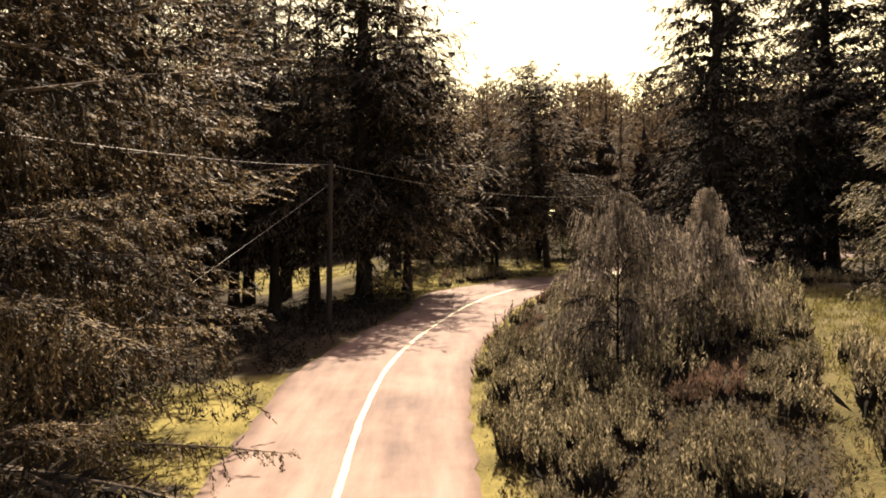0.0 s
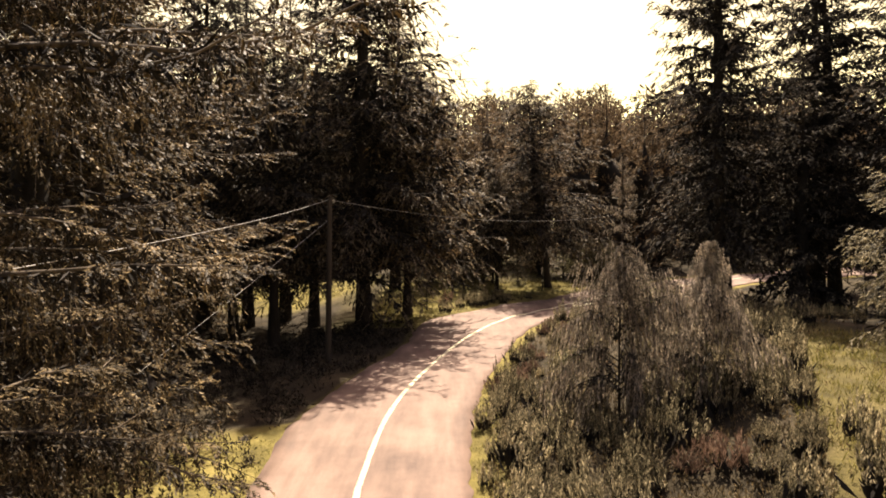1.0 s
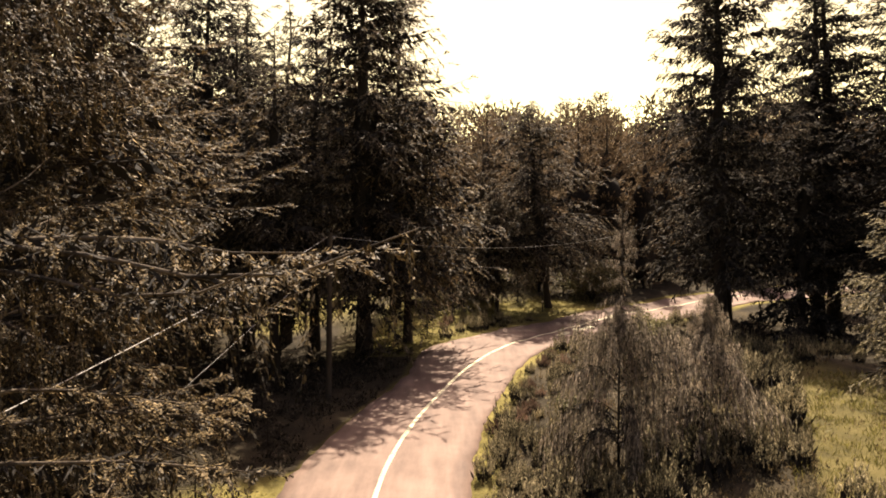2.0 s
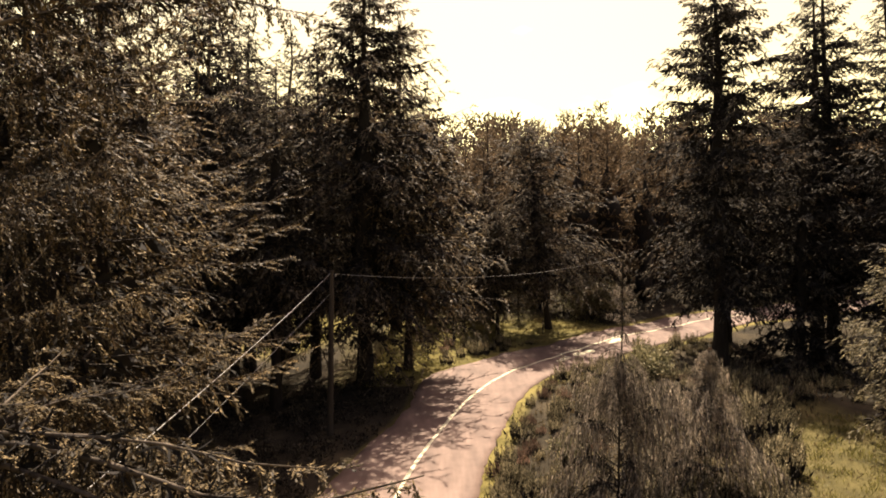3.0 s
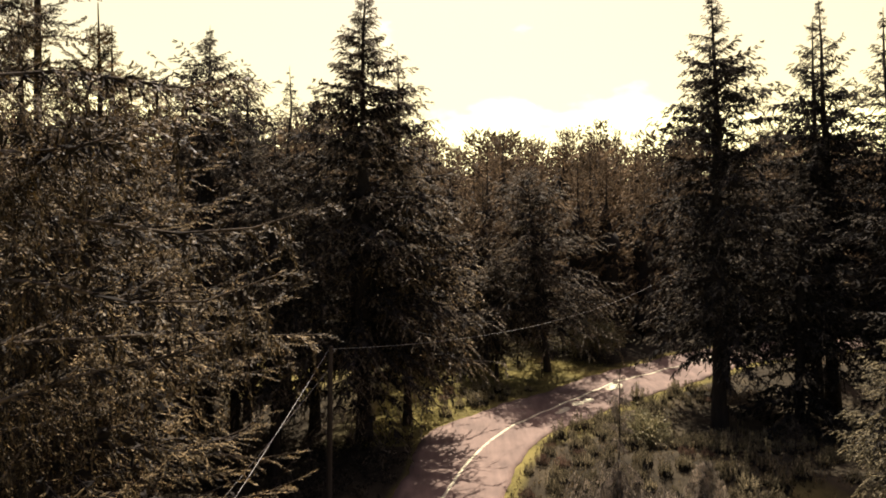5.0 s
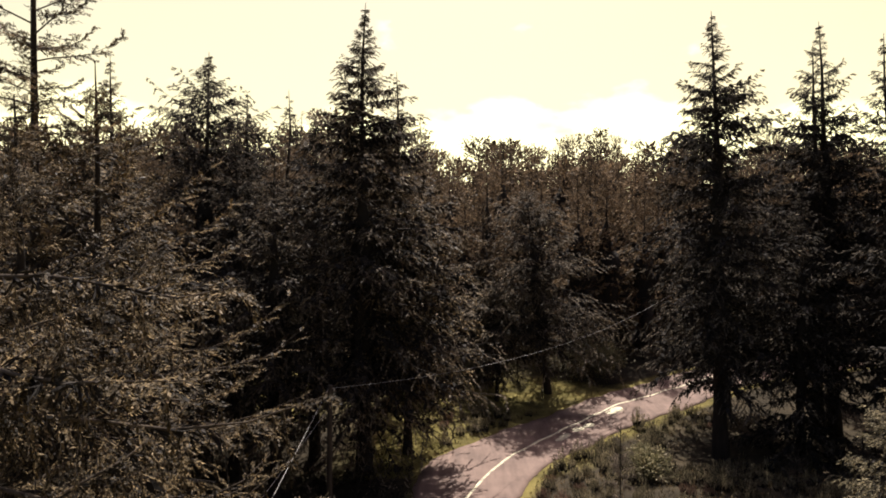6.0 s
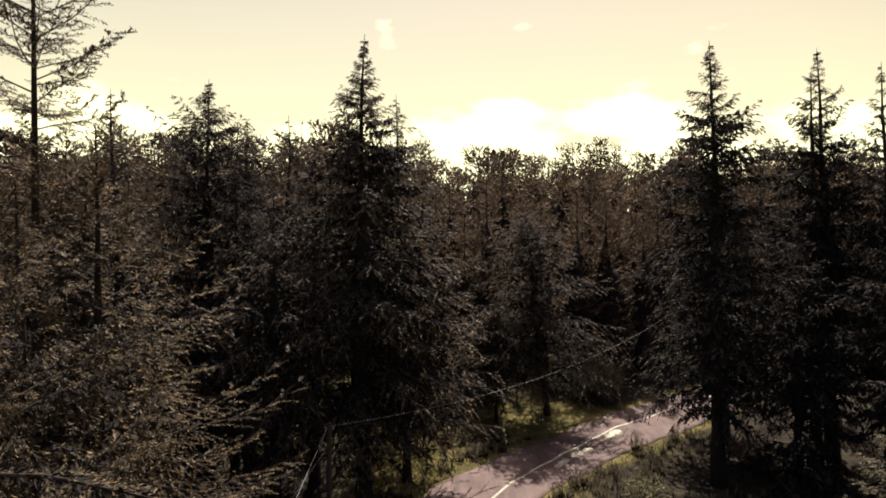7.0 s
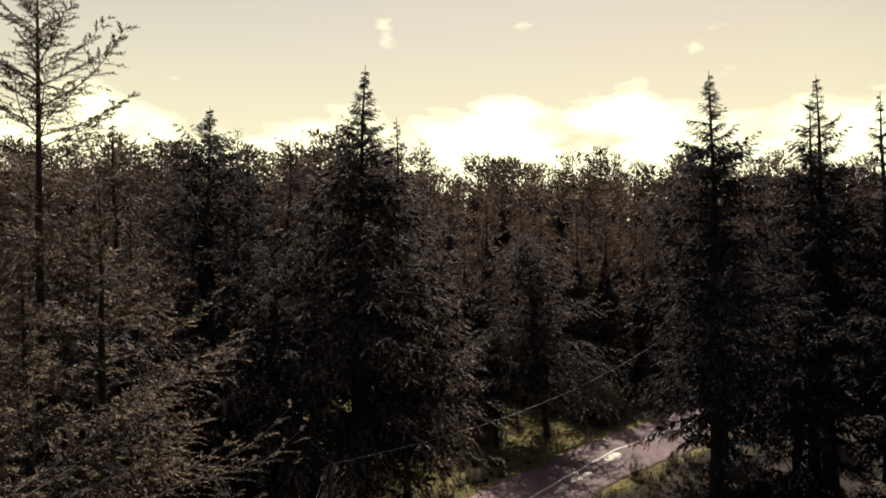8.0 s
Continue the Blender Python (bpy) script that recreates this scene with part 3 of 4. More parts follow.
# ---- trees by the road ----
def plant_all():
    r = rng_of(11)
    # tall spruces, each its own shape
    tall = [
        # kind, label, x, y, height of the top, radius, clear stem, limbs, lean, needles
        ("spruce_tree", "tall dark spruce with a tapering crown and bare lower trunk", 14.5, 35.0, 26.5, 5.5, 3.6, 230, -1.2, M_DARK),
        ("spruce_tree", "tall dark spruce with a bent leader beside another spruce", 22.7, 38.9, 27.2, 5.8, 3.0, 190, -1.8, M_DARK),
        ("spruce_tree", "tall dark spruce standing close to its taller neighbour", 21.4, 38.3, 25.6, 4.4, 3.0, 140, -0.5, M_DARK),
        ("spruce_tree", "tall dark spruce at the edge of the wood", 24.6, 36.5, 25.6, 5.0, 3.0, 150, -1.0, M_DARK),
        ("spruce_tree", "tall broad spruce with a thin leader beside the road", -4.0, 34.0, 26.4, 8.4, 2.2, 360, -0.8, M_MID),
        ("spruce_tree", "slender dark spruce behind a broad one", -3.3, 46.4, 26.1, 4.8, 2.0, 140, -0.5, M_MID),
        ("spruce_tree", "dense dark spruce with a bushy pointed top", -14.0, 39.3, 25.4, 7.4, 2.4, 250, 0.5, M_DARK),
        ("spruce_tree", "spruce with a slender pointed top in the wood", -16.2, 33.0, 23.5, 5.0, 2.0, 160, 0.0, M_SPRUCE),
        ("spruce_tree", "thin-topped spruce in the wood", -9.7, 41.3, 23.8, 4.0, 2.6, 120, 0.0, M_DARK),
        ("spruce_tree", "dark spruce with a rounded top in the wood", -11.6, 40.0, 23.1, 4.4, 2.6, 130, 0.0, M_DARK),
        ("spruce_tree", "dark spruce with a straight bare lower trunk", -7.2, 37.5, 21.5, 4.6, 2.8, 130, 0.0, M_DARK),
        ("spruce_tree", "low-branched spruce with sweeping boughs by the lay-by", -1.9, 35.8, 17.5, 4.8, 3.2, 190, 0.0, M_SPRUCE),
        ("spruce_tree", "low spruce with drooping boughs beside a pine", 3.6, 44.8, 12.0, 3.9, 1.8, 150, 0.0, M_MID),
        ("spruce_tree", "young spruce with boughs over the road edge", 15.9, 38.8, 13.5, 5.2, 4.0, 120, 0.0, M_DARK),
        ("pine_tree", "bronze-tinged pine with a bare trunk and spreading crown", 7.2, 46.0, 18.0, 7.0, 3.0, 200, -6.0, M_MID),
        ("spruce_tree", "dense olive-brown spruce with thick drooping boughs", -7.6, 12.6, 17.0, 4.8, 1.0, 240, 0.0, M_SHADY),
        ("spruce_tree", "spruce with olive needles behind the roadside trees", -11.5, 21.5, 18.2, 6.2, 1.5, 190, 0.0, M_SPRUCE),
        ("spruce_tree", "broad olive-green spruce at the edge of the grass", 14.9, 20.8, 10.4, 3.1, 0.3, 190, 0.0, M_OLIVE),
        # next two: low dark crowns added to deepen the shade on the right
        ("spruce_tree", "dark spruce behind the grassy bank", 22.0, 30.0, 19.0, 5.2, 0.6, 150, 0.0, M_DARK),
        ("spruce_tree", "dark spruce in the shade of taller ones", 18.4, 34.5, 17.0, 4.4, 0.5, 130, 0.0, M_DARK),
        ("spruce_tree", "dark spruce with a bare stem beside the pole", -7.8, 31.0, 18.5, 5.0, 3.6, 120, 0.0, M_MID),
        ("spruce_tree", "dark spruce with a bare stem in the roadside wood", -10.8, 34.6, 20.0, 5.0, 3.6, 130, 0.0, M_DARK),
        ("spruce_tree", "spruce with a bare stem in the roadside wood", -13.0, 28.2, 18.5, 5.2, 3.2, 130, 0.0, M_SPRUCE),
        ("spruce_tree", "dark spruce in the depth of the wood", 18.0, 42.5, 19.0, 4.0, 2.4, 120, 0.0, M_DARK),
    ]
    OVER_ROAD = ((6.6, -38, 6.2), (6.8, -22, 6.3), (7.4, -32, 6.2), (8.4, -10, 6.2), (9.4, -26, 5.8), (10.6, -14, 5.4), (11.8, -30, 5.0))     # boughs that reach over the road
    for i, (name, label, x, y, top, R, clear, nb, lean, needles) in enumerate(tall):
        H = top - at(x, y)
        rg = rng_of(100 + i)
        pine, broad = name == "pine_tree", label.startswith("tall broad")
        near_by = y < 24
        # these trees get extra dark inner blades to cast denser shadows
        shading = (-9 < x < -1 and 30 < y < 36) or (13 < x < 24 and 29 < y < 40) or (2 < x < 5 and y > 44)
        c = conifer(rg, H, R, clear, nb, 13, 14, 0.16 if near_by else 0.24, 0.042 if near_by else 0.064, hang=0.45, rise=0.42, droop=0.5,
                    power=0.6, gaps=0.25, twig=0.34, whorl=0.55, fuzz=0.3, sat=0.0 if pine else 0.5 if broad else 0.24 if "bushy" in label else 0.36, r_hi=1.3, core=0.06, inner=6 if pine else 24 if shading else 14, in_size=(0.5, 0.2), in_reach=0.78 if shading else 0.62, boughs=OVER_ROAD if broad else ())
        tree(name, c, 0.014 * H, stand(x, y, 0, 1, lean), needles, label, rng=rg)

    # young spruces in the shade at the wood's edge; those on verge and bank are added to darken it
    young = [(0.6, 43.2, 2.6), (1.4, 45.4, 3.2), (5.4, 48.6, 2.8), (3.6, 48.6, 3.8), (-0.9, 37.6, 1.6), (16.6, 31.4, 1.6), (18.6, 29.6, 2.4), (-6.6, 33.4, 1.8),
             (-5.6, 21.5, 1.1), (-6.6, 24.5, 1.5), (-7.6, 19.6, 1.4), (-5.7, 29.0, 1.4), (-6.4, 17.4, 1.2), (-8.8, 36.2, 2.2), (-12.4, 36.0, 2.4), (9.2, 51.4, 3.4), (17.2, 26.6, 1.8), (12.6, 28.6, 1.2), (14.8, 28.0, 1.5)]
    models = []
    for i in range(3):
        rg = rng_of(200 + i)
        c = conifer(rg, 3.0, 1.3, 0.1, 42, 8, 5, 0.26, 0.06, hang=0.35, rise=0.4, droop=0.35, power=0.9, twig=0.4, whorl=0.3)
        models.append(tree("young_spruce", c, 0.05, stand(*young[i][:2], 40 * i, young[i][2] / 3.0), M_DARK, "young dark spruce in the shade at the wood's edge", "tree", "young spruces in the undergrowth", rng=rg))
    for i, (x, y, h) in enumerate(young[3:]):
        f = h / 3.0
        ob = copy_thing(models[i % 3], pose(x, y, at(x, y) - 0.05, 0, 0, 77 * i))
        ob.scale = (f * 1.1, f * 1.1, f)

    # the nearest spruces, whose boughs hang before the camera
    near = [
        ("near spruce with long drooping olive boughs and pale twigs", -3.9, 5.4, 15.1, 2.65, 3.3, 96, 38, 44, 0.06, 0.018, 1.0),
        ("near spruce with drooping boughs over the grass verge", -6.6, 9.6, 16.2, 4.7, 0.5, 104, 38, 40, 0.075, 0.024, 0.75),
        ("tall spruce with a bare upper trunk and thin crown", -9.4, 15.5, 24.0, 2.9, 6.0, 140, 18, 26, 0.125, 0.032, 0.0),
        ("broad olive spruce with upswept bough tips beside a taller one", -8.6, 16.9, 18.8, 6.2, 1.5, 140, 20, 32, 0.12, 0.036, 0.0),
    ]
    for i, (label, x, y, top, R, clear, nb, K, m, bl, bw, full) in enumerate(near):
        rg = rng_of(300 + i)
        H = top - at(x, y)
        c = conifer(rg, H, R, clear, nb, K, m, bl, bw, hang=0.5 if i < 2 else 0.12, rise=0.42, droop=0.36 if i < 2 else 0.45, power=0.85, gaps=0.35 if i == 2 else 0.2, curtain=(0.3, 0.85) if i < 2 else None, twig=0.3, top_full=full if i < 2 else 0.0, whorl=1.55 if i < 2 else 0.8, hook=0.2 if i < 2 else 0.3, stout=0.9, fuzz=0.48, inner=(150, 150, 0, 40)[i], in_size=(0.24, 0.03) if i < 2 else (0.36, 0.1), in_reach=0.72, sat=(0.0, 0.0, 0.13, 0.35)[i], crook=0.012 if i < 2 else 0.003,
                    boughs=((7.6, -20.5, 4.0), (7.45, -25, 3.3), (7.7, -15, 3.2), (3.0, -27, 3.95), (2.95, -30, 3.4), (3.05, -24, 3.2), (11.9, -18, 3.0), (12.4, 2, 3.0), (12.9, -30, 2.8), (11.4, 20, 3.0), (13.5, -10, 2.6)) if i == 0 else ())
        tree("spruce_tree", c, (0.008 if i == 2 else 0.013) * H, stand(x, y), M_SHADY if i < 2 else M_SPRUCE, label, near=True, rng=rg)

    # weeping conifers among the heather: a drooping dome, and a thin leader above it
    for i, (label, x, y, H, R, lead) in enumerate([("weeping conifer with a thin spire and hanging grey-green curtains", 4.8, 18.4, 4.5, 2.9, 7.2),
                                                   ("low weeping conifer with hanging grey-green branchlets", 7.0, 18.0, 3.8, 2.2, 4.2)]):
        rg = rng_of(400 + i)
        c = conifer(rg, H, R, 0.5, 48, 30, 20, 0.17, 0.034, hang=0.4, weep=(0.6, 1.5), rise=1.0, droop=1.25, spread=0.7, twig=0.34, r_lo=0.9, r_hi=1.5, whorl=0.0, hook=0.0, sat=0.46, fuzz=0.17, cap=1.0, inner=50, in_size=(0.45, 0.05), in_reach=0.55)
        d = conifer(rg, lead, 0.8, H * 0.72, 70, 14, 16, 0.12, 0.03, weep=(0.25, 0.5), hang=0.4, rise=0.6, droop=0.9, twig=0.5, whorl=0.0, hook=0.0, power=0.7, fuzz=0.35, inner=0)
        d["limbs"], d["limb_r"], d["nb"] = np.concatenate([c["limbs"], d["limbs"]]), np.concatenate([c["limb_r"], d["limb_r"]]), c["nb"] + d["nb"]
        for k in ("heart", "PI", "DI", "LI", "WI"):
            d[k] = c[k]
        for k in ("B", "D"):
            d[k] = np.concatenate([c[k].reshape(-1, 3), d[k].reshape(-1, 3)])
        for k in ("bL", "bW"):
            d[k] = np.concatenate([c[k].ravel(), d[k].ravel()])
        tree("weeping_tree", d, 0.022, stand(x, y), M_WEEP, label, rng=rg)


plant_all()


# ---- the forest behind ----
def simple_conifer(rng, H, R, clear, nb, K, m, bl, bw, sat=0.3):
    c = conifer(rng, H, R, clear, nb, K, m, bl, bw, hang=-0.3, rise=0.5, droop=0.35, power=0.8, gaps=0.15, twig=0.4, whorl=0.0, sat=sat, fuzz=0.4, inner=0, core=0.4, cap=0.9)
    v, f = blades(c["B"].reshape(-1, 3), c["D"].reshape(-1, 3), c["bL"].ravel(), c["bW"].ravel(), rng, 0.6)
    tp = c["tp"].copy()
    tp[0, 2] = -0.4
    tv, tf = tubes(tp[None, ::2], np.linspace(0.012 * H, 0.03, 5)[None], 5)
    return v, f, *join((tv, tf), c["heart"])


def build_forest():
    rg = rng_of(77)
    kinds_mid = [simple_conifer(rng_of(500 + i), 20.5, 3.3, 0.6, 92, 6, 5, 0.64, 0.19) for i in range(5)]
    kinds_far = [simple_conifer(rng_of(520 + i), 20.5, 3.0, 3.0, 62, 5, 3, 0.9, 0.29, (0.1, 0.16, 0.24)[i % 3]) for i in range(6)]
    spots = []
    y = 50.0
    while y < 148:
        gap = 4.9 + 0.03 * (y - 50)
        half = 0.68 * y + 7
        for x in np.arange(-half, half, gap):
            spots.append((x + rg.normal() * 1.0, y + rg.normal() * 1.0))
        y += gap
    for x in np.arange(-30, -17, 4.2):
        for yy in np.arange(18, 50, 4.2):
            spots.append((x + rg.normal(), yy + rg.normal()))
    for x in np.arange(-18, -3, 3.6):
        for yy in (70.0,):
            spots.append((x + rg.normal() * 0.6, yy + rg.normal() * 0.6))
    for x in np.arange(26, 46, 4.4):
        for yy in np.arange(22, 50, 4.4):
            spots.append((x + rg.normal(), yy + rg.normal()))
    for k in range(36):                              # the wood goes on behind the camera
        a, d = rg.uniform(math.pi * 1.05, math.pi * 1.95), rg.uniform(16, 60)
        spots.append((d * math.cos(a) * 1.2, d * math.sin(a)))
    spots += [(13.6, 55.0), (15.6, 59.5), (17.8, 64.5), (14.2, 64.0), (19.5, 60.5), (20.5, 70.0), (16.0, 71.0)]     # a close clump above the bend
    spots = np.array(spots)
    _, edge = road_gap(spots[:, 0], spots[:, 1])
    keep = edge > 2.5
    clearing = ((spots[:, 0] + 10.5) / 8.0) ** 2 + ((spots[:, 1] - 57) / 11.0) ** 2 < 1
    pine = ((spots[:, 0] - 8) / 5.5) ** 2 + ((spots[:, 1] - 47.5) / 3.5) ** 2 < 1
    glade = (np.abs(spots[:, 0] - 0.71 * spots[:, 1]) < 2.2) & (spots[:, 1] > 24) & (spots[:, 1] < 56)     # open towards the further road
    spots = spots[keep & ~clearing & ~pine & ~glade]
    V, F, TV, TF, TONE, n, tn = [], [], [], [], [], 0, 0
    for x, y in spots:
        v, f, tv, tf = (kinds_mid if 0 < y < 62 and abs(x - 4) < 23 else kinds_far)[rg.integers(5)]
        h = rg.uniform(0.78, 1.06) * (0.70 + 0.42 * min(1.0, max(0.0, (y - 52) / 55)) if y > 0 else 0.9)
        if x < -4 and y > 0:                            # taller wood on this side
            h *= 1.13
        w = h * rg.uniform(0.85, 1.2)
        a = rg.uniform(0, 2 * math.pi)
        rot = np.array([[math.cos(a) * w, math.sin(a) * w, 0], [-math.sin(a) * w, math.cos(a) * w, 0], [0, 0, h]])
        base = np.array([x, y, at(x, y)])
        V.append(v @ rot + base)
        TONE.append(np.full(len(v), rg.random()))
        F.append(f + n)
        n += len(v)
        TV.append(tv @ rot + base)
        TF.append(tf + tn)
        tn += len(tv)
    wood = thing("forest", pose(0, 0, 0), "dense brown-green conifer forest covering the slope to its crest", "forest", kind="stuff")
    crowns = grow("crowns", np.vstack(V), np.vstack(F), M_FAR, parent=wood)
    a = crowns.data.attributes.new("tone", "FLOAT", "POINT")
    a.data.foreach_set("value", np.concatenate(TONE).astype(np.float32))
    # stems together with the dark cores added to shut light out of the crowns
    grow("trunks_and_shade_cores", np.vstack(TV), np.vstack(TF), M_INNER, parent=wood)


build_forest()


# ---- heather, bushes, grass ----
def heather_mesh(rng, mat, name, r=0.55, h=0.75, n=340, bl=0.085, bw=0.024):
    """A bush of upright leafy spikes."""
    stems = 34
    a, d = rng.uniform(0, 2 * np.pi, stems), r * np.sqrt(rng.random(stems))
    tip = h * (1 - 0.5 * (d / r) ** 2) * rng.uniform(0.65, 1.25, stems)
    top = np.stack([np.cos(a) * d, np.sin(a) * d, tip], 1)
    foot = top * np.array([0.65, 0.65, 0.0])
    k = n // stems
    v = rng.uniform(0.3, 1.0, (stems, k)) ** 0.7
    P = foot[:, None] * (1 - v[..., None]) + top[:, None] * v[..., None]
    turn = rng.uniform(0, 2 * np.pi, (stems, k))
    ring = np.stack([np.cos(turn), np.sin(turn), 0 * turn], -1)
    P = P + ring * (0.04 * (1.1 - v))[..., None] * r / 0.45
    D = ring * (1.1 - v)[..., None] + np.array([0, 0, 1.2]) + rng.normal(size=(stems, k, 3)) * 0.25
    P, D = P.reshape(-1, 3), D.reshape(-1, 3)
    v1 = blades(P, D, bl * rng.uniform(0.6, 1.3, len(P)), bw * rng.uniform(0.7, 1.3, len(P)), rng)
    q = 44                                          # dark blades put inside the bush so its gaps look shaded
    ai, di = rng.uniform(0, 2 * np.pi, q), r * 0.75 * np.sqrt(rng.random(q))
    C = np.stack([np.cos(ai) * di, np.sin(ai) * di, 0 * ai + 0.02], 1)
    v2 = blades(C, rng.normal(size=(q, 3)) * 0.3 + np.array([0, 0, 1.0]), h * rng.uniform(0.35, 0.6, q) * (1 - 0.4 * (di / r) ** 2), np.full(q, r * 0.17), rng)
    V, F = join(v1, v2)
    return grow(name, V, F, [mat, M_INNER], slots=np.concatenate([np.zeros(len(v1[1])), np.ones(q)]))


def build_heath():
    rg = rng_of(31)
    variants = [heather_mesh(rng_of(600 + i), M_HEATH, "heather_bush", r=0.36 + 0.06 * (i % 3), h=0.62 + 0.13 * (i % 4), n=1000, bl=0.08, bw=0.019) for i in range(7)]
    rusty = [heather_mesh(rng_of(620 + i), M_RUST, "bracken_clump", r=0.45, h=0.6, n=420, bl=0.14) for i in range(2)]
    for o in variants:
        tagged(o, "olive heather bush with upright leafy spikes", "heather bush", "heather bushes by the road")
    for o in rusty:
        tagged(o, "rust-brown dead bracken clump among heather", "bracken", "bracken among the heather")
    used = set()
    for y in np.arange(8.0, 42.0, 0.84):
        for x in np.arange(0.2, 17.0, 0.84):
            px, py = x + rg.normal() * 0.22, y + rg.normal() * 0.22
            _, e = road_gap(px, py)
            if e[0] < 0.36 or abs(px) > 0.72 * py + 1:
                continue
            if px > 1.3 + 0.46 * py + max(0, py - 22) * 0.5 + 0.3 * math.sin(py * 1.1) or (py > 33 and e[0] > 4.0):
                if rg.random() > (0.35 if py < 15 else 0.08) or py > 30:
                    continue
            if rg.random() < 0.24:
                continue
            rust = (math.sin(px * 1.1 + 2) + math.sin(py * 0.8 + 0.5 * px) > 1.35 or (e[0] < 1.7 and 19 < py < 28)) and rg.random() < 0.5
            src = rusty[rg.integers(2)] if rust else variants[rg.integers(7)]
            s = rg.uniform(0.75, 1.35) * (0.8 if py > 22 else 1.0)
            m = pose(px, py, at(px, py) - 0.04, rg.normal() * 4, rg.normal() * 4, rg.uniform(0, 360)) @ Matrix.Diagonal((s, s, s * rg.uniform(0.85, 1.2), 1))
            if src.name in used:
                copy_thing(src, m)
            else:
                used.add(src.name)
                src.matrix_basis = m
    for o in variants + rusty:
        if o.name not in used:
            bpy.data.objects.remove(o)


def build_undergrowth():
    """Low heather that closes the ground between the bushes, coloured dark so the gaps read as shade."""
    rg = rng_of(35)
    n, k = 9000, 8
    y = 7.5 + 35 * rg.random(n) ** 1.25
    x = rg.uniform(0, 1, n) * (3.2 + 0.62 * y)
    _, e = road_gap(x, y)
    edge = 1.5 + 0.46 * y + np.maximum(0, y - 22) * 0.5
    thin = np.where(x > edge, np.where(y < 15, 0.4, 0.12), 1.0)
    ok = (e > 0.3) & (rg.random(n) < thin) & ~((y > 33) & (e > 4.2))
    x, y, e = x[ok], y[ok], e[ok]
    n = len(x)
    base = np.stack([x, y, land(x, y) - 0.03], 1)
    up = unit(rg.normal(size=(n, 3)) * 0.22 + np.array([0, 0, 1.0]))
    h = rg.uniform(0.1, 0.3, n) * np.clip(0.45 + e * 0.5, 0.4, 1)
    v = rg.uniform(0.15, 1, (n, k))
    P = base[:, None] + up[:, None] * (h[:, None] * v)[..., None] + rg.normal(size=(n, k, 3)) * 0.022
    D = up[:, None] + rg.normal(size=(n, k, 3)) * 0.35
    P, D = P.reshape(-1, 3), D.reshape(-1, 3)
    m = len(P)
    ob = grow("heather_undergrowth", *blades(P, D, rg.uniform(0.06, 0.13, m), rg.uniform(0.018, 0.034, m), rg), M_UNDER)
    tagged(ob, "low olive-brown heather, darkened like shade in the gaps between the bushes", "heather", kind="stuff")


def build_scrub():
    """Low dark scrub and ferns on the shaded verge below the spruces."""
    rg = rng_of(36)
    n, k = 4200, 9
    y = rg.uniform(15.0, 34.0, n)
    x = rg.uniform(-11.0, -1.5, n)
    _, e = road_gap(x, y)
    clump = np.sin(x * 1.7 + np.sin(y * 1.1)) * np.sin(y * 1.4 + x)
    ok = (e > 0.25) & (clump + rg.normal(size=n) * 0.4 > 0.0)
    x, y, e = x[ok], y[ok], e[ok]
    n = len(x)
    base = np.stack([x, y, land(x, y) - 0.03], 1)
    h = rg.uniform(0.15, 0.5, n) * np.clip(0.4 + e * 0.5, 0.4, 1)
    P = base[:, None] + rg.normal(size=(n, k, 3)) * np.array([0.08, 0.08, 0.0]) + np.array([0, 0, 1.0]) * (h[:, None] * rg.random((n, k)))[..., None]
    D = rg.normal(size=(n, k, 3)) * 0.8 + np.array([0, 0, 0.8])
    P, D = P.reshape(-1, 3), D.reshape(-1, 3)
    m = len(P)
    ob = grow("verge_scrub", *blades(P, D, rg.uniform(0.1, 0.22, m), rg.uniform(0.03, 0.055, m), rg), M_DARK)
    tagged(ob, "low dark scrub on the shaded verge under the spruces", "scrub", kind="stuff")


def leafy_bush(name, label, x, y, R, H, n, mat, seed, leaf=0.16, category="bush"):
    """A rounded bush of limbs and broad leaves, with an uneven outline."""
    rg = rng_of(seed)
    ob = thing(name, stand(x, y), label, category)
    k = 26
    a, d = rg.uniform(0, 2 * np.pi, k), R * rg.uniform(0.3, 1.0, k)
    tip = np.stack([np.cos(a) * d, np.sin(a) * d, H * (1 - 0.5 * (d / R) ** 2) * rg.uniform(0.6, 1.05, k)], 1)
    s = np.linspace(0, 1, 5)[None, :, None]
    paths = tip[:, None] * s * np.array([1, 1, 1.0]) + np.array([0, 0, 0.18 * H]) * np.sin(s * np.pi)
    for j in range(k):
        grow("branch", *tubes(paths[j:j + 1], np.linspace(0.03, 0.006, 5)[None], 4), M_BARK, parent=ob)
    i = rg.integers(0, k, n)
    v = rg.uniform(0.45, 1.05, n)
    P = tip[i] * v[:, None] + np.array([0, 0, 0.18 * H]) * np.sin(v * np.pi)[:, None] + rg.normal(size=(n, 3)) * 0.16 * R
    P[:, 2] = np.abs(P[:, 2])
    D = unit(P - np.array([0, 0, H * 0.3])) + rg.normal(size=(n, 3)) * 0.7
    grow("foliage", *blades(P, D, leaf * rg.uniform(0.6, 1.3, n), leaf * 0.5 * rg.uniform(0.7, 1.3, n), rg), mat, parent=ob)


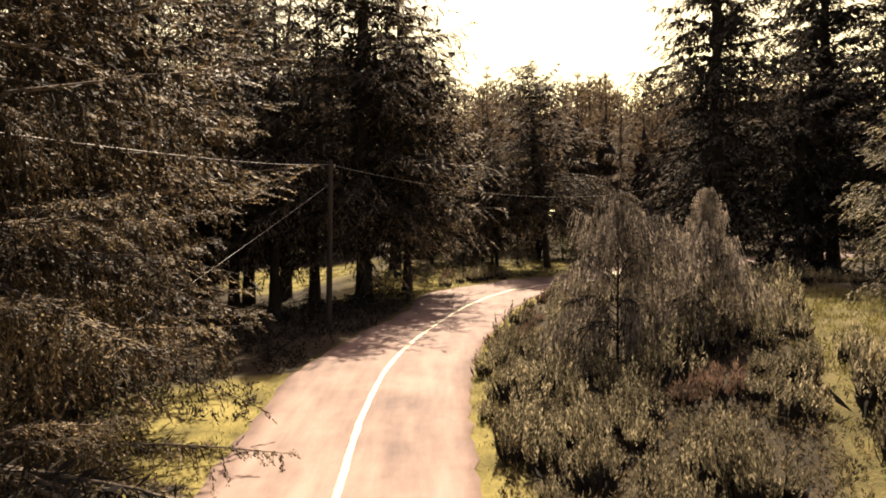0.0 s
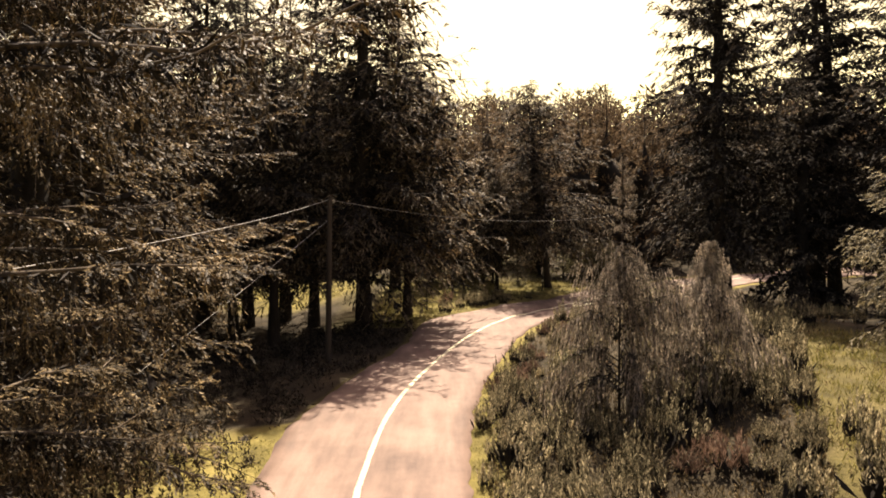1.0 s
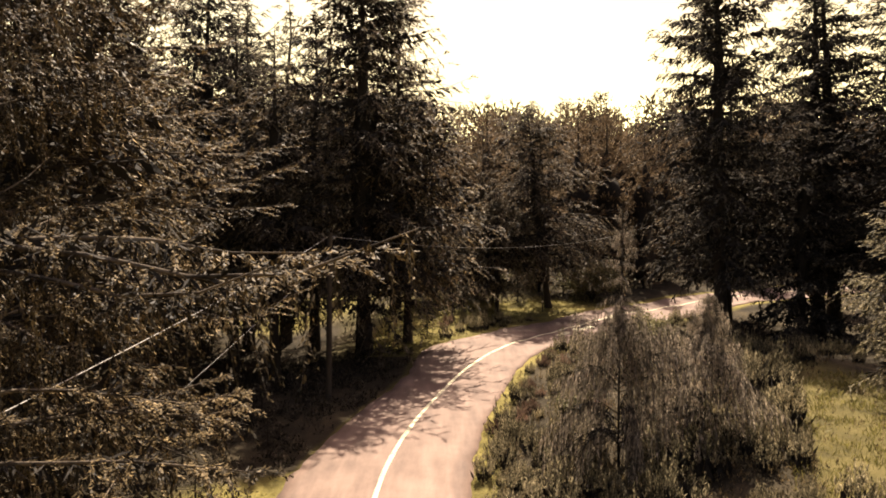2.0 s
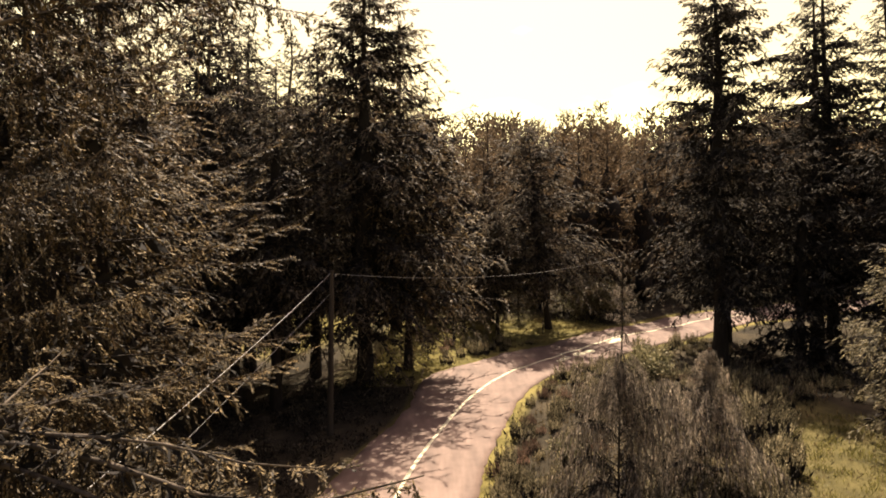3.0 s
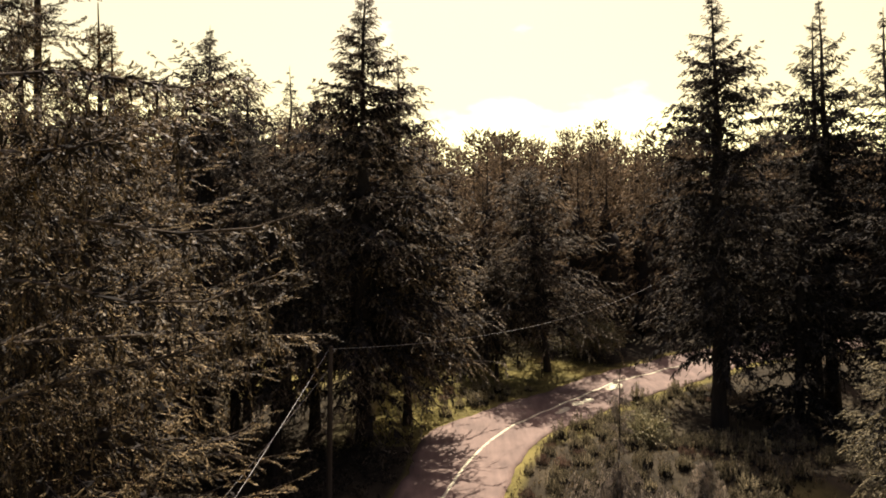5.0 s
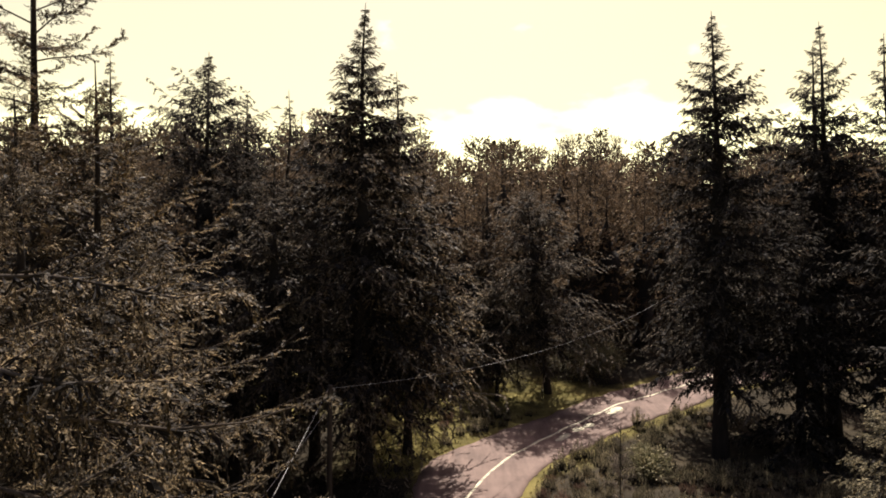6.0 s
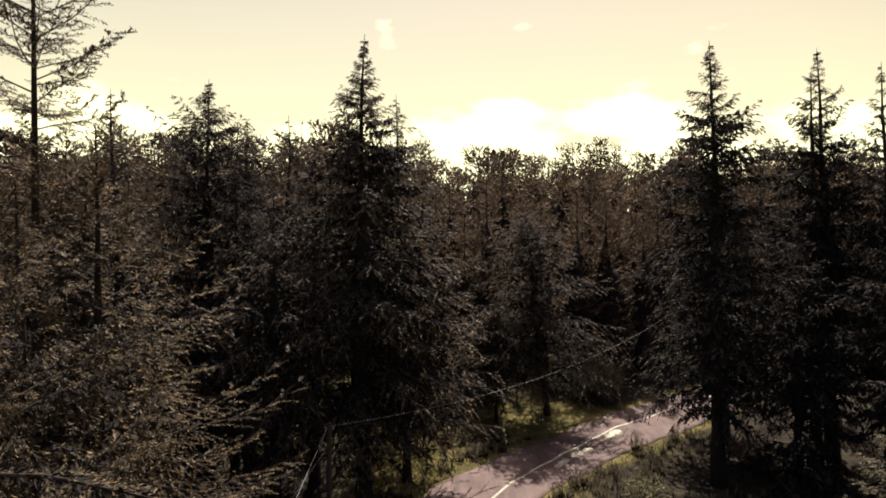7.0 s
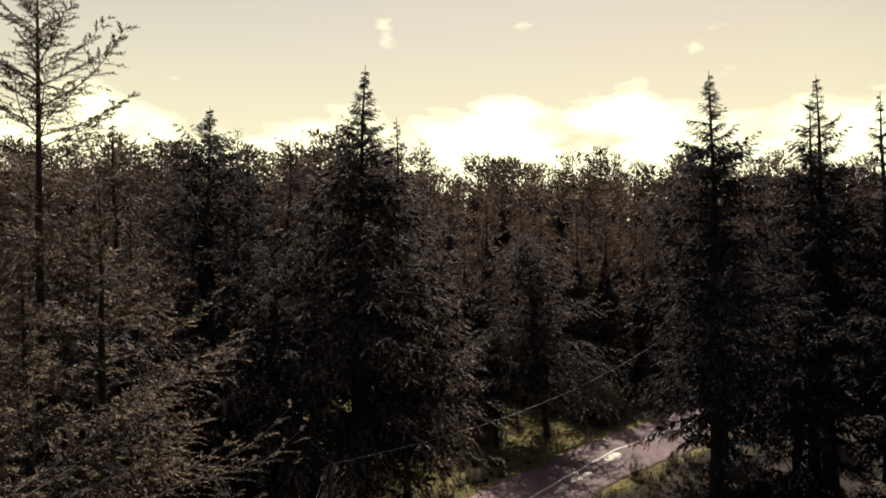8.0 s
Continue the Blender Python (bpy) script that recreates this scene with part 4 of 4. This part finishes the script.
def build_grass():
    """Grass on the verges, the bank and in the clearing."""
    rg = rng_of(41)
    n = 60000
    x = np.concatenate([rg.uniform(-7.5, 1.8, n), rg.uniform(6.5, 16, n), rg.uniform(-18, 12, n // 2)])
    y = np.concatenate([rg.uniform(8, 40, n), rg.uniform(9, 34, n), rg.uniform(40, 58, n // 2)])
    _, e = road_gap(x, y)
    tuft = np.sin(x * 3.1 + 1.7 * np.sin(y * 2.3)) * np.sin(y * 2.7 + 1.3 * np.sin(x * 1.9))
    heath = (x > 0) & (x < 0.9 + 0.46 * y) & (y < 42)
    shade = (x < np.where((y > 19.5) & (y < 33), 0.0, np.where(y > 18, -3.8, -5.2))) & (y > 12) & ~(((x + 10.5) / 7.5) ** 2 + ((y - 52) / 6) ** 2 < 1)
    wood = (x > 9) & (y > 23) & (y < 40)
    ok = (e > 0.02) & ~(heath & (e > 0.35)) & ~shade & ~wood & (tuft + rg.normal(size=len(x)) * 0.5 > np.where((x > 5) & (y < 36), 0.4, 0.1))
    x, y, e = x[ok], y[ok], e[ok]
    P = np.stack([x, y, land(x, y) - 0.02], 1)
    D = rg.normal(size=P.shape) * 0.45 + np.array([0, 0, 1.0])
    L = rg.uniform(0.07, 0.2, len(x)) * np.clip(0.5 + e * 0.5, 0.5, 1.3)
    ob = grow("grass", *blades(P, D, L, 0.012 + 0.06 * L, rg), M_GRASS)
    tagged(ob, "short yellow-green grass on the verges and bank", "grass", kind="stuff")


build_heath()
build_undergrowth()
build_scrub()
leafy_bush("leafy_bush", "rounded pale-leaved bush beside the far road edge", 11.0, 49.6, 2.3, 3.0, 5200, M_SHRUB, 701, 0.2)
leafy_bush("leafy_bush", "small yellow-leaved bush among the heather", 4.1, 22.6, 0.7, 0.9, 900, M_SHRUB, 702, 0.12)
leafy_bush("leafy_bush", "pale-leaved bush on the heath above the bend", 9.2, 30.0, 1.1, 1.6, 1800, M_SHRUB, 703, 0.15)
build_grass()


# ---- marks on the road, post ----
def road_marks():
    """Worn white letters too faded to read, as plain bars beside the centre line."""
    r = rng_of(91)
    for x, y, long, wide in [(10.9, 42.6, 1.5, 0.75), (8.75, 40.3, 0.9, 0.5), (8.0, 39.6, 1.1, 0.45), (7.0, 38.5, 1.0, 0.42), (6.6, 37.9, 0.8, 0.3)]:
        j = int(np.argmin((ROAD[:, 0] - x) ** 2 + (ROAD[:, 1] - y) ** 2))
        t = np.array([ROAD_N[j, 1], -ROAD_N[j, 0]])
        k = 7
        s = np.linspace(-0.5, 0.5, k)
        mid = np.array([x, y]) + s[:, None] * t * long
        half = wide / 2 * (1 - (2 * s) ** 4 * 0.7) * (1 + r.normal(size=k) * 0.15)
        mark = grow("road_mark", *ribbon(mid, half, half, 3, 0.021), M_PAINT)
        mark.parent = bpy.data.objects["road"]


def marker_post(x, y):
    ob = thing("marker_post", pose(x, y, at(x, y)), "thin weathered wooden post in the grass by a pine", "post")
    zz = np.array([-0.2, 0.0, 0.5, 0.95, 1.0])
    grow("stake", *tubes(np.stack([0 * zz, 0.01 * zz, zz], 1)[None], np.array([[0.045, 0.045, 0.042, 0.04, 0.01]]), 6), M_POLE, parent=ob)
    grow("plate", *tubes(np.array([[[0, -0.04, 0.7], [0, -0.055, 0.7], [0, -0.056, 0.7]]]), np.array([[0.08, 0.08, 0.002]]), 4), M_PAINT, parent=ob)


road_marks()
marker_post(6.6, 44.6)


# ---- pole and wires ----
def utility_pole(x, y, top, label):
    ob = thing("utility_pole", pose(x, y, at(x, y)), label, "utility pole", "poles along the road")
    H = top - at(x, y)
    zz = np.linspace(-0.3, H, 8)
    grow("post", *tubes(np.stack([0 * zz + 0.01 * zz, 0 * zz, zz], 1)[None], np.linspace(0.13, 0.09, 8)[None], 12), M_POLE, parent=ob, smooth=True)
    cap = np.array([[[0.01 * H, 0, H], [0.01 * H, 0, H + 0.03], [0.01 * H, 0, H + 0.031]]])
    grow("cap", *tubes(cap, np.array([[0.1, 0.1, 0.001]]), 12), M_POLE, parent=ob)
    ins = np.array([[[0.01 * H + 0.1, 0, H - 0.25], [0.01 * H + 0.16, 0, H - 0.2], [0.01 * H + 0.16, 0, H - 0.1]]])
    grow("insulator", *tubes(ins, np.array([[0.02, 0.035, 0.025]]), 8), M_WIRE, parent=ob)
    return ob


def wire(a, b, sag, r, label, mat=None):
    s = np.linspace(0, 1, 40)
    P = np.array(a)[None] * (1 - s[:, None]) + np.array(b)[None] * s[:, None]
    P[:, 2] -= 4 * sag * s * (1 - s)
    tagged(grow("wire", *tubes(P[None], np.full((1, 40), r), 6), mat or M_WIRE), label, "overhead wire")


utility_pole(-4.5, 26.4, 8.6, "weathered wooden utility pole in the shade of the spruces")
utility_pole(-4.6, -14.0, 5.3, "weathered wooden utility pole beside the road")
utility_pole(21.0, 55.5, 11.5, "weathered wooden utility pole among dark trees")
wire((-4.5, 26.4, 8.5), (-4.6, -14.0, 5.2), 0.55, 0.0065, "pale overhead wire sagging along the road")
wire((-4.5, 26.4, 7.7), (-9.4, 13.8, 1.6), 0.1, 0.006, "pale stay wire running from the pole to the ground")
wire((-4.5, 26.4, 8.5), (21.0, 55.5, 11.4), 1.6, 0.0065, "thin overhead wire crossing the road bend")
